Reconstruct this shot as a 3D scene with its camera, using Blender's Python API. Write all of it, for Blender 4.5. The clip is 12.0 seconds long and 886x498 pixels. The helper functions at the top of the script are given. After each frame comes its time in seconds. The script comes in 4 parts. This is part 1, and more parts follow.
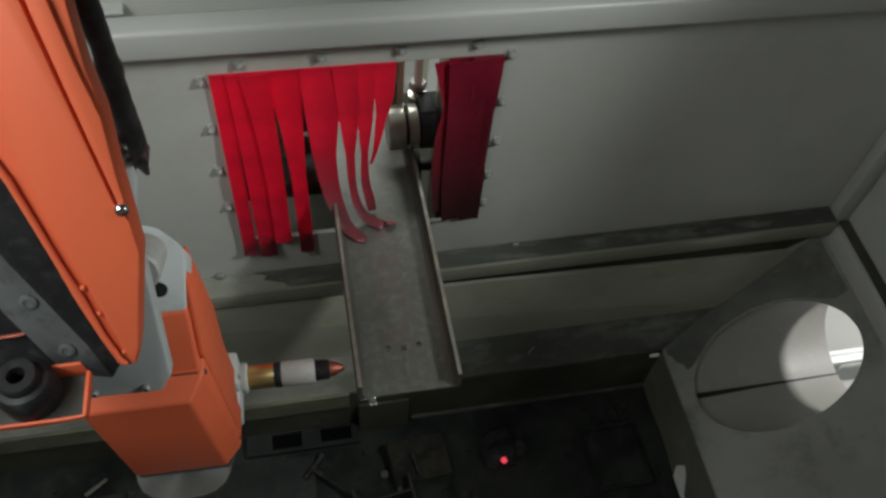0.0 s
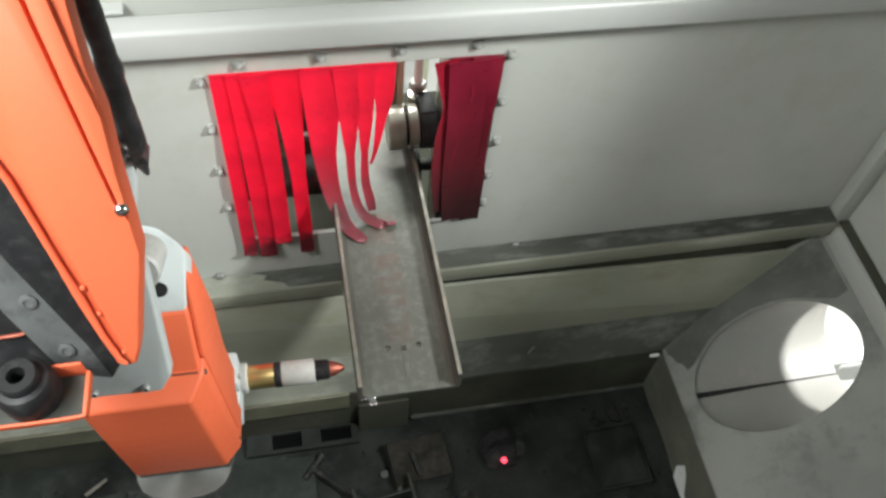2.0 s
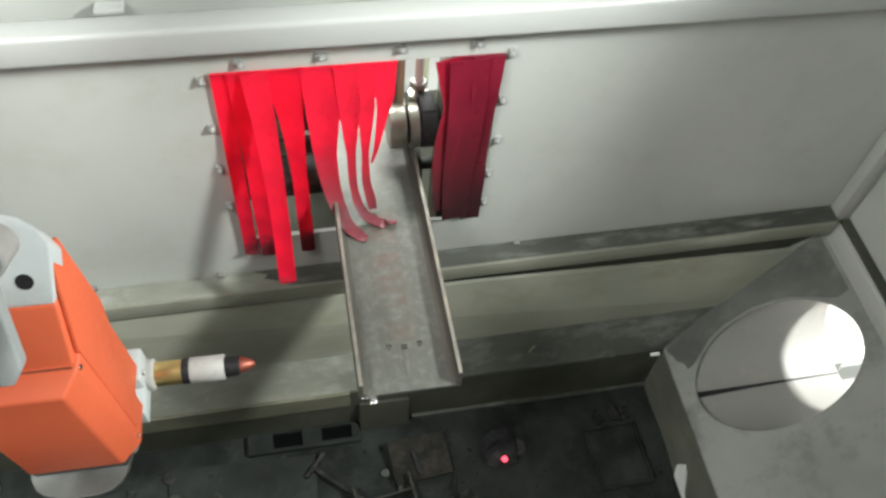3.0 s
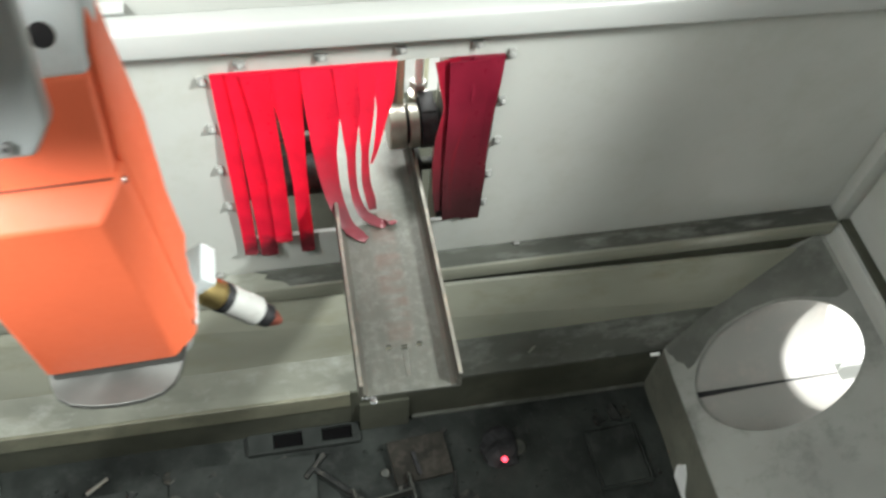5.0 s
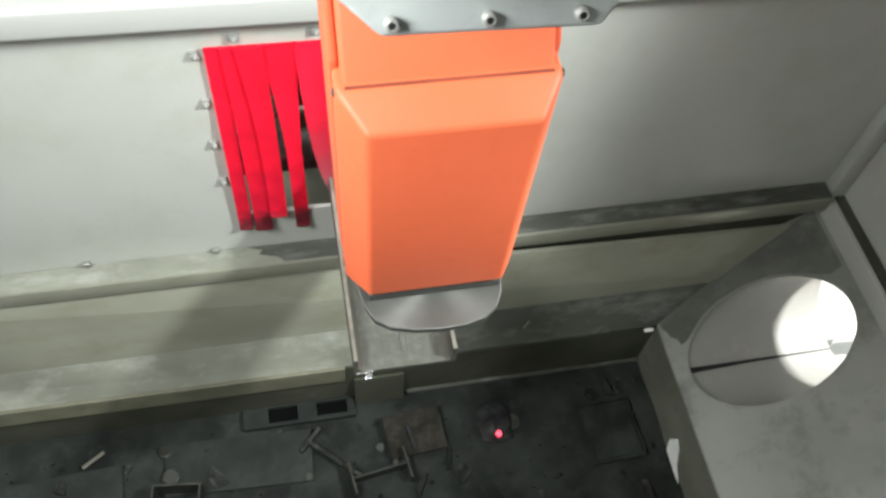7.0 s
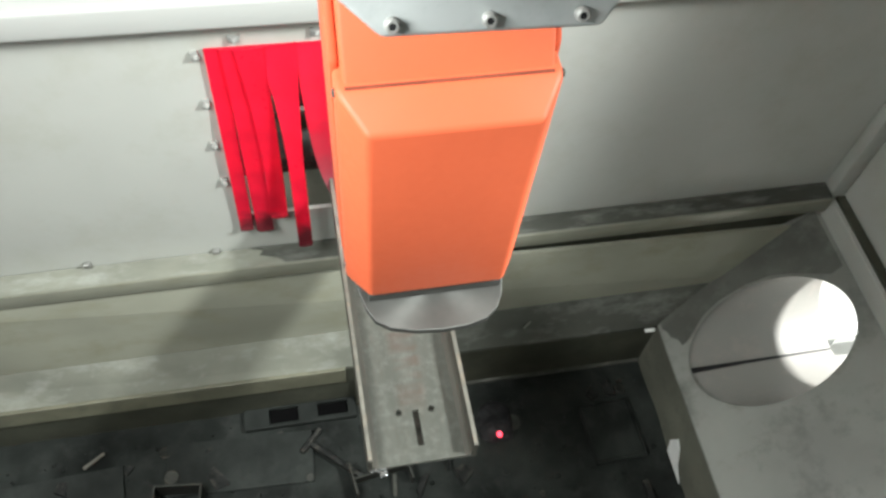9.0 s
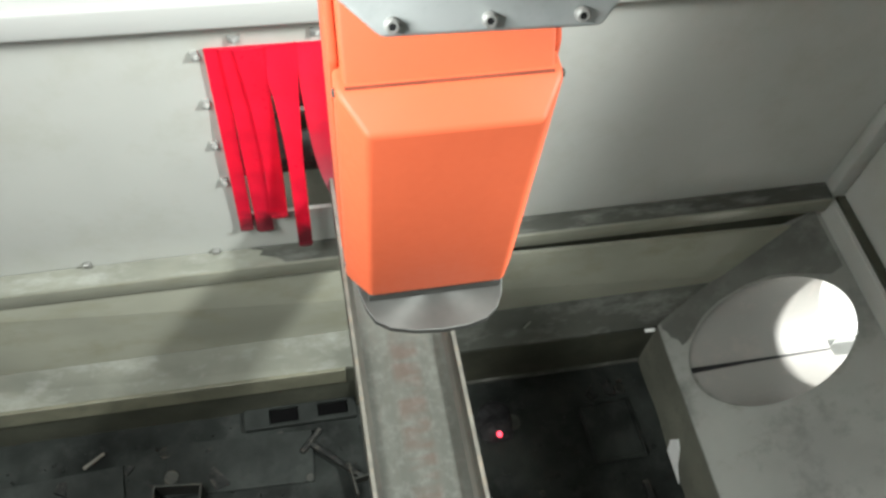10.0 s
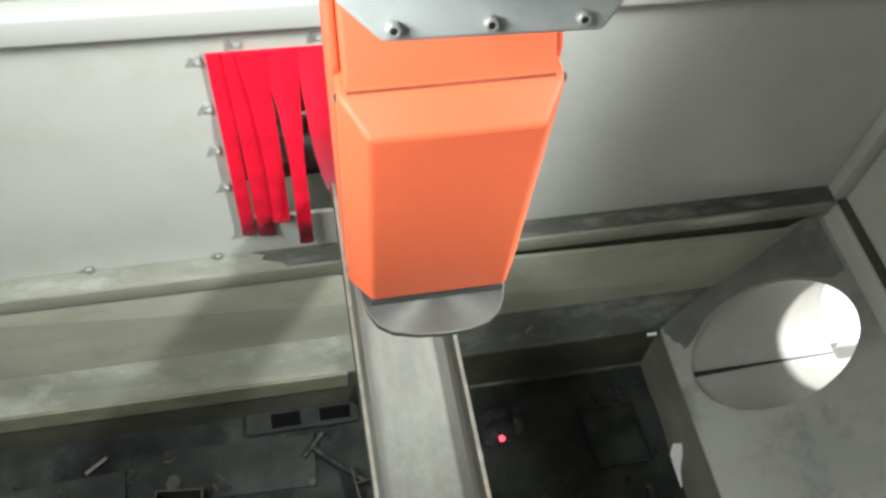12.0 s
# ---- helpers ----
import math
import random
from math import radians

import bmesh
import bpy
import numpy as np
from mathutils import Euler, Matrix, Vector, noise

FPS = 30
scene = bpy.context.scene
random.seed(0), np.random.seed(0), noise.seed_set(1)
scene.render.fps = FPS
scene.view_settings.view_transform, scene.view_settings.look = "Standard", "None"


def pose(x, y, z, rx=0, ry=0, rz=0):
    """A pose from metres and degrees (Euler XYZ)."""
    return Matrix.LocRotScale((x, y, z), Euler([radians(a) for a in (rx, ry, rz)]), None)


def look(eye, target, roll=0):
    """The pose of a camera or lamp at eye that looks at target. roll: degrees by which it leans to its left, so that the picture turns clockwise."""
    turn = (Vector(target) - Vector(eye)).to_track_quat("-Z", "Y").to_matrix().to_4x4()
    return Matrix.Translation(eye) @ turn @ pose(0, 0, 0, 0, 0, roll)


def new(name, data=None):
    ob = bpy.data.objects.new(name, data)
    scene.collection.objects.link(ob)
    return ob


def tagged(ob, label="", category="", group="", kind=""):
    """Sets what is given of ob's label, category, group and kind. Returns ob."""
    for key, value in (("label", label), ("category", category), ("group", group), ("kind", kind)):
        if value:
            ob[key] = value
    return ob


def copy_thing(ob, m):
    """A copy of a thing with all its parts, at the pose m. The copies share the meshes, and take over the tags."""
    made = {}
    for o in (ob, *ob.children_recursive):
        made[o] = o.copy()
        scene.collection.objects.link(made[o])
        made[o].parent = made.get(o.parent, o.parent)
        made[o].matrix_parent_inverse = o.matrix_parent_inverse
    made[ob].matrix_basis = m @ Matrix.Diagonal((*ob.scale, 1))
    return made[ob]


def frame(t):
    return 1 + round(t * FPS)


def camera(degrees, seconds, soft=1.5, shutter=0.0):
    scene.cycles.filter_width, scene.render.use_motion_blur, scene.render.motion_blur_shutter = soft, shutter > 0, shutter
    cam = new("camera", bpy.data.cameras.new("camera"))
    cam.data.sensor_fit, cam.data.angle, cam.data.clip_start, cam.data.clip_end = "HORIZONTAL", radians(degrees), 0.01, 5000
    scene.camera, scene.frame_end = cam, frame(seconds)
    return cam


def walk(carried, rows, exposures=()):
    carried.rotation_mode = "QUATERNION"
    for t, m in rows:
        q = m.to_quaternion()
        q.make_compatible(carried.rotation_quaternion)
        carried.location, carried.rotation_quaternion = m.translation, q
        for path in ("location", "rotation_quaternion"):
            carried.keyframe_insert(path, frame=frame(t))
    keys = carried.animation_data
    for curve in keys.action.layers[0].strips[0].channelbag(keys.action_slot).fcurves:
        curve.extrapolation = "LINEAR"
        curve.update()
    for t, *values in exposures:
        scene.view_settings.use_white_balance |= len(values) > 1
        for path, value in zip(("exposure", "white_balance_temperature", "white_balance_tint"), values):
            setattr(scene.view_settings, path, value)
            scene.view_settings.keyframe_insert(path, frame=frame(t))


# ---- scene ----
# The camera hangs high in the cell, beside the arm, and looks down at the infeed wall; it nods as the arm swings over.
cam = camera(55.73, 12.0, soft=2.8, shutter=0.5)
EYE = (0.0, 0.0, 2.77)
TURNS = [(0.0, 35.505, -3.992, -10.321), (2.0, 35.505, -3.992, -10.321), (2.5, 35.419, -3.981, -10.264), (3.0, 35.425, -3.963, -10.274),
         (4.0, 35.425, -3.963, -10.274), (5.0, 35.445, -3.944, -10.310), (5.2, 35.334, -3.969, -10.310), (5.4, 35.186, -4.004, -10.309),
         (5.5, 34.959, -4.100, -10.300), (5.6, 34.407, -4.183, -10.306), (5.7, 34.036, -4.268, -10.303), (5.8, 33.739, -4.337, -10.301),
         (5.9, 33.590, -4.371, -10.299), (6.0, 33.553, -4.379, -10.299), (6.5, 33.667, -4.344, -10.359), (7.0, 33.784, -4.313, -10.374),
         (8.0, 33.823, -4.244, -10.411), (10.5, 33.823, -4.244, -10.411), (11.0, 33.715, -4.264, -10.375), (11.5, 33.753, -4.213, -10.346),
         (11.8, 33.82, -4.18, -10.37), (12.0, 34.106, -4.086, -10.415)]
walk(cam, [(t, pose(*EYE, rx, ry, rz)) for t, rx, ry, rz in TURNS],
     exposures=[(0.0, -2.05), (0.5, -1.15), (1.0, -0.76), (1.5, -0.55), (2.1, -0.48), (2.5, -0.33), (3.0, -0.3), (4.8, -0.1), (5.5, 0.03), (6.0, -0.2), (12.0, -0.22)])

# ---- light: the pale hall outside, and the lamps under the cell's roof ----
world = bpy.data.worlds.new("hall")
scene.world = world
world.use_nodes = True
world.node_tree.nodes["Background"].inputs[0].default_value = (0.93, 1.0, 0.96, 1)
world.node_tree.nodes["Background"].inputs[1].default_value = 1.1


def area_lamp(name, eye, target, sx, sy, watts, colour):
    data = bpy.data.lights.new(name, "AREA")
    data.shape, data.size, data.size_y, data.energy, data.color = "RECTANGLE", sx, sy, watts, colour
    ob = new(name, data)
    ob.matrix_world = look(eye, target)
    return ob


def flood_lamp(name, eye, target, degrees, blend, radius, watts, colour):
    data = bpy.data.lights.new(name, "SPOT")
    data.spot_size, data.spot_blend, data.shadow_soft_size, data.energy, data.color = radians(degrees), blend, radius, watts, colour
    ob = new(name, data)
    ob.matrix_world = look(eye, target)
    return ob


# one lamp under the roof on either side of the arm, so that each lights the far half of the wall
flood_lamp("flood_lamp", (1.62, 0.24, 2.90), (-0.48, 1.25, 0.70), 50, 0.9, 0.13, 490, (0.95, 1.0, 0.99))
area_lamp("roof_lamp", (-0.98, 0.14, 3.02), (0.45, 1.0, 1.0), 0.9, 0.5, 80, (0.96, 1.0, 0.99))
area_lamp("hall_lamp", (2.42, 1.03, 1.80), (1.62, 1.02, 0.36), 0.12, 0.12, 120, (1.0, 1.0, 0.97))
area_lamp("hall_lamp", (0.2, 3.6, 3.0), (0.1, 1.6, 1.0), 1.6, 0.4, 170, (0.97, 1.0, 0.98))


# ---- materials ----
def material(name, colour, rough=0.5, metal=0.0, vary=0.25, scale=6.0, fine=90.0, bump=0.15, dirt=None, dirt_amount=0.35, stretch=(1, 1, 1), spec=0.5):
    """A surface with two scales of variation, a dirt colour and fine relief."""
    m = bpy.data.materials.new(name)
    m.use_nodes = True
    nt = m.node_tree
    n, l = nt.nodes, nt.links
    b = n["Principled BSDF"]
    b.inputs["Metallic"].default_value = metal
    b.inputs["Specular IOR Level"].default_value = spec
    tc = n.new("ShaderNodeTexCoord")
    mp = n.new("ShaderNodeMapping")
    mp.inputs["Scale"].default_value = stretch
    l.new(tc.outputs["Object"], mp.inputs["Vector"])
    big, small = n.new("ShaderNodeTexNoise"), n.new("ShaderNodeTexNoise")
    big.inputs["Scale"].default_value, big.inputs["Detail"].default_value = scale, 6
    small.inputs["Scale"].default_value, small.inputs["Detail"].default_value = fine, 4
    for t in (big, small):
        l.new(mp.outputs["Vector"], t.inputs["Vector"])
    ramp = n.new("ShaderNodeValToRGB")
    ramp.color_ramp.elements[0].position, ramp.color_ramp.elements[1].position = 0.35, 0.7
    lo = [c * (1 - vary) for c in colour]
    hi = [min(1, c * (1 + vary * 0.6)) for c in colour]
    ramp.color_ramp.elements[0].color, ramp.color_ramp.elements[1].color = (*lo, 1), (*hi, 1)
    l.new(big.outputs["Fac"], ramp.inputs["Fac"])
    out = ramp.outputs["Color"]
    if dirt:
        third = n.new("ShaderNodeTexNoise")
        third.inputs["Scale"].default_value, third.inputs["Detail"].default_value, third.inputs["Roughness"].default_value = scale * 2.3, 8, 0.7
        l.new(mp.outputs["Vector"], third.inputs["Vector"])
        mask = n.new("ShaderNodeMapRange")
        mask.inputs["From Min"].default_value, mask.inputs["From Max"].default_value, mask.inputs["To Max"].default_value = 0.5, 0.72, dirt_amount * 2
        l.new(third.outputs["Fac"], mask.inputs["Value"])
        mix = n.new("ShaderNodeMixRGB")
        mix.inputs["Color2"].default_value = (*dirt, 1)
        l.new(mask.outputs["Result"], mix.inputs["Fac"])
        l.new(out, mix.inputs["Color1"])
        out = mix.outputs["Color"]
    l.new(out, b.inputs["Base Color"])
    rr = n.new("ShaderNodeMapRange")
    rr.inputs["To Min"].default_value, rr.inputs["To Max"].default_value = max(0.02, rough - 0.12), min(1, rough + 0.12)
    l.new(small.outputs["Fac"], rr.inputs["Value"])
    l.new(rr.outputs["Result"], b.inputs["Roughness"])
    if bump:
        bp = n.new("ShaderNodeBump")
        bp.inputs["Strength"].default_value, bp.inputs["Distance"].default_value = bump, 0.002
        l.new(small.outputs["Fac"], bp.inputs["Height"])
        l.new(bp.outputs["Normal"], b.inputs["Normal"])
    return m


M_LINTEL = material("pale_rail_paint", (0.45, 0.46, 0.435), 0.35, vary=0.05, scale=2, bump=0.04, dirt=(0.45, 0.45, 0.40), dirt_amount=0.12)
M_WALL = material("grey_wall_paint", (0.47, 0.48, 0.44), 0.42, vary=0.07, scale=2.2, bump=0.05, dirt=(0.36, 0.36, 0.29), dirt_amount=0.2)
M_SLOPE = material("dusty_slope_paint", (0.25, 0.255, 0.23), 0.65, vary=0.2, scale=3, bump=0.3, dirt=(0.11, 0.113, 0.10), dirt_amount=0.42)
M_KERB = material("olive_kerb_paint", (0.15, 0.152, 0.118), 0.6, vary=0.25, scale=5, bump=0.2, dirt=(0.08, 0.08, 0.062), dirt_amount=0.35)
M_APRON = material("dusty_apron_paint", (0.285, 0.288, 0.228), 0.33, vary=0.2, scale=3, bump=0.14, dirt=(0.21, 0.205, 0.14), dirt_amount=0.4, stretch=(0.6, 1, 1.4))
M_DUST_SHADE = material("dust_and_shade", (0.10, 0.104, 0.088), 0.85, vary=0.35, scale=3.5, fine=140, bump=0.4, dirt=(0.36, 0.37, 0.34), dirt_amount=0.22, stretch=(0.7, 2.5, 1), spec=0.2)
M_DRIFT = material("slope_dust", (0.145, 0.15, 0.132), 0.85, vary=0.3, scale=5, fine=150, bump=0.4, dirt=(0.22, 0.226, 0.204), dirt_amount=0.3, spec=0.2)
M_SILL = material("dusty_sill_paint", (0.25, 0.256, 0.208), 0.65, vary=0.3, scale=4, bump=0.25, dirt=(0.44, 0.45, 0.41), dirt_amount=0.3, stretch=(0.8, 2, 1))
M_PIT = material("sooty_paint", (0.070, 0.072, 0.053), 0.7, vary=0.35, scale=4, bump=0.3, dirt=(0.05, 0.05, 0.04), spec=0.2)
M_FLOOR = material("slag_floor", (0.026, 0.030, 0.0265), 0.7, vary=0.6, scale=5, fine=60, bump=0.9, dirt=(0.045, 0.048, 0.044), dirt_amount=0.35, spec=0.15)
M_VOID = material("black_void", (0.004, 0.004, 0.004), 0.9, vary=0.2, bump=0, spec=0.05)
M_SOOTPLATE = material("sooty_plate_steel", (0.027, 0.031, 0.0275), 0.65, vary=0.45, scale=7, bump=0.3, dirt=(0.016, 0.018, 0.016), dirt_amount=0.45, spec=0.2)
M_SCRAP = material("scrap_steel", (0.065, 0.068, 0.06), 0.5, 0.6, vary=0.4, scale=18, bump=0.3, dirt=(0.09, 0.07, 0.05), spec=0.3)
M_DARKSCRAP = material("burnt_steel", (0.035, 0.037, 0.035), 0.6, 0.4, vary=0.5, scale=16, bump=0.4, dirt=(0.12, 0.11, 0.09), spec=0.2)
M_RUSTPLATE = material("rusty_plate", (0.028, 0.026, 0.021), 0.7, 0.2, vary=0.4, scale=14, bump=0.4, dirt=(0.07, 0.06, 0.05), spec=0.15)
M_BEAM = material("mill_steel", (0.21, 0.213, 0.19), 0.5, 0.15, vary=0.2, scale=7, fine=120, bump=0.1, dirt=(0.17, 0.150, 0.118), dirt_amount=0.3, stretch=(3.2, 0.55, 1), spec=0.3)
M_DARKSTEEL = material("dark_flange_steel", (0.085, 0.082, 0.068), 0.6, 0.15, vary=0.3, scale=9, fine=140, bump=0.15, dirt=(0.14, 0.115, 0.085), dirt_amount=0.25, stretch=(1, 0.5, 1), spec=0.3)
M_EDGE = material("flange_edge_steel", (0.20, 0.192, 0.162), 0.45, 0.3, vary=0.25, scale=12, bump=0.15, dirt=(0.34, 0.24, 0.15), dirt_amount=0.25, stretch=(1, 2, 1))
M_ORANGE = material("orange_enamel", (0.74, 0.137, 0.054), 0.56, vary=0.06, scale=4, bump=0.03, dirt=(0.62, 0.108, 0.04), dirt_amount=0.12)
M_JOINT = material("stained_joint", (0.20, 0.05, 0.025), 0.7, vary=0.3, scale=20, bump=0.1)
M_CAST = material("grey_casting_paint", (0.58, 0.62, 0.61), 0.4, vary=0.07, scale=5, bump=0.06, dirt=(0.3, 0.33, 0.33), dirt_amount=0.15)
M_BLACK = material("black_rubber", (0.018, 0.018, 0.019), 0.5, vary=0.35, scale=20, bump=0.3, dirt=(0.05, 0.05, 0.05), spec=0.25)
M_HOSE = material("worn_hose_sleeve", (0.028, 0.028, 0.029), 0.42, vary=0.4, scale=24, fine=160, bump=0.25, dirt=(0.07, 0.068, 0.065), dirt_amount=0.3, spec=0.45)
M_CHROME = material("bright_zinc", (0.62, 0.63, 0.62), 0.25, 1.0, vary=0.12, scale=30, bump=0.05)
M_BRASS = material("brass", (0.76, 0.57, 0.24), 0.36, 1.0, vary=0.12, scale=20, bump=0.03)
M_SLEEVE = material("grey_sleeve", (0.46, 0.46, 0.43), 0.5, vary=0.12, scale=25, bump=0.08, dirt=(0.3, 0.29, 0.26))
M_COPPER = material("copper_nozzle", (0.36, 0.11, 0.075), 0.5, 0.8, vary=0.3, scale=60, bump=0.1)
M_FLANK = material("worn_grey_flank", (0.115, 0.122, 0.12), 0.5, vary=0.25, scale=14, bump=0.12, dirt=(0.05, 0.05, 0.048), dirt_amount=0.4, spec=0.3)
M_ZINC = material("dull_zinc", (0.36, 0.363, 0.34), 0.45, 0.25, vary=0.15, scale=40, bump=0.08)
M_PLATE = material("grey_plate_paint", (0.45, 0.48, 0.47), 0.4, vary=0.08, scale=7, bump=0.06, dirt=(0.24, 0.26, 0.255), dirt_amount=0.2)
M_CAP = material("yellowed_edge_paint", (0.19, 0.186, 0.13), 0.5, vary=0.25, scale=6, bump=0.12, dirt=(0.09, 0.09, 0.065), dirt_amount=0.4)
M_GREEN = material("pale_guide_paint", (0.50, 0.50, 0.36), 0.5, vary=0.1, scale=9, bump=0.05)
M_BOLTS = material("dull_bolt_steel", (0.33, 0.33, 0.31), 0.4, 0.7, vary=0.2, scale=40, bump=0.1)
M_DUCT = material("pale_duct_paint", (0.27, 0.265, 0.245), 0.5, vary=0.05, scale=4, bump=0.05, dirt=(0.55, 0.42, 0.38), dirt_amount=0.12)
M_ROLLER = material("worn_roller_steel", (0.50, 0.48, 0.41), 0.35, 0.9, vary=0.25, scale=14, bump=0.1)
M_UNSEEN = material("bounce_grey_paint", (0.40, 0.405, 0.395), 0.6, vary=0.15, scale=2, bump=0.05)
M_CONCRETE = material("hall_concrete", (0.42, 0.42, 0.40), 0.7, vary=0.15, scale=1.5, bump=0.1)
M_WHITE = material("plain_white", (0.85, 0.86, 0.83), 0.4, vary=0.08, scale=20, bump=0.05)


def vinyl(name, colour, dust, top, low, through_light):
    """Red curtain vinyl that the hall's light shines through; its lower end takes a second colour, grinding dust on the
    draped strips.
    """
    m = material(name, colour, 0.32, vary=0.18, scale=9, bump=0.05)
    n, l = m.node_tree.nodes, m.node_tree.links
    b = n["Principled BSDF"]
    base = b.inputs["Base Color"].links[0].from_socket
    tc, sep = n.new("ShaderNodeTexCoord"), n.new("ShaderNodeSeparateXYZ")
    l.new(tc.outputs["Object"], sep.inputs[0])
    grain = n.new("ShaderNodeTexNoise")
    grain.inputs["Scale"].default_value, grain.inputs["Detail"].default_value = 16, 6
    l.new(tc.outputs["Object"], grain.inputs["Vector"])
    ragged = n.new("ShaderNodeMath")
    ragged.operation = "MULTIPLY_ADD"
    ragged.inputs[1].default_value = 0.16
    l.new(grain.outputs["Fac"], ragged.inputs[0])
    l.new(sep.outputs[2], ragged.inputs[2])
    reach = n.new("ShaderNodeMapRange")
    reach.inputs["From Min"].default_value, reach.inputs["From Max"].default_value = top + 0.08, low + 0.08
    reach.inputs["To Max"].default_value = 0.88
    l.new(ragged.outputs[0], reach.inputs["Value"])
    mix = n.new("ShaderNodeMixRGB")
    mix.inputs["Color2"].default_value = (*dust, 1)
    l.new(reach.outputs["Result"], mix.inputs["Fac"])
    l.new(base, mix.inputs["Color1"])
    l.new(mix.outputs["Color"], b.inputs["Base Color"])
    t = n.new("ShaderNodeBsdfTranslucent")
    l.new(mix.outputs["Color"], t.inputs["Color"])
    both = n.new("ShaderNodeMixShader")
    both.inputs[0].default_value = through_light
    l.new(b.outputs[0], both.inputs[1])
    l.new(t.outputs[0], both.inputs[2])
    l.new(both.outputs[0], n["Material Output"].inputs[0])
    return m


def turned():
    """Aluminium faced on a lathe, with the bow-tie sheen of its rings."""
    m = material("turned_aluminium", (0.11, 0.112, 0.103), 0.55, 0.6, vary=0.08, scale=30, bump=0.04)
    n, l = m.node_tree.nodes, m.node_tree.links
    tan = n.new("ShaderNodeTangent")
    tan.direction_type, tan.axis = "RADIAL", "Z"
    n["Principled BSDF"].inputs["Anisotropic"].default_value = 0.8
    l.new(tan.outputs[0], n["Principled BSDF"].inputs["Tangent"])
    return m


def glowing(name, colour, strength):
    m = bpy.data.materials.new(name)
    m.use_nodes = True
    b = m.node_tree.nodes["Principled BSDF"]
    b.inputs["Base Color"].default_value = (*colour, 1)
    b.inputs["Emission Color"].default_value = (*colour, 1)
    b.inputs["Emission Strength"].default_value = strength
    return m


M_VINYL = vinyl("red_vinyl", (0.94, 0.018, 0.06), (0.10, 0.03, 0.035), -0.58, -0.635, 0.40)
M_DRAPED = vinyl("dusty_red_vinyl", (0.90, 0.02, 0.065), (0.15, 0.065, 0.072), -0.24, -0.46, 0.36)
# a darker red, darker still towards the lower end
M_DARKVINYL = vinyl("dark_red_vinyl", (0.22, 0.012, 0.030), (0.035, 0.020, 0.019), -0.12, -0.52, 0.14)
# the same strip in a brighter red, the light on it painted in
M_LITVINYL = vinyl("lit_red_vinyl", (0.38, 0.014, 0.036), (0.07, 0.030, 0.032), -0.10, -0.48, 0.26)
M_TURNED = turned()
M_EMBER = glowing("ember", (1.0, 0.07, 0.11), 3.6)


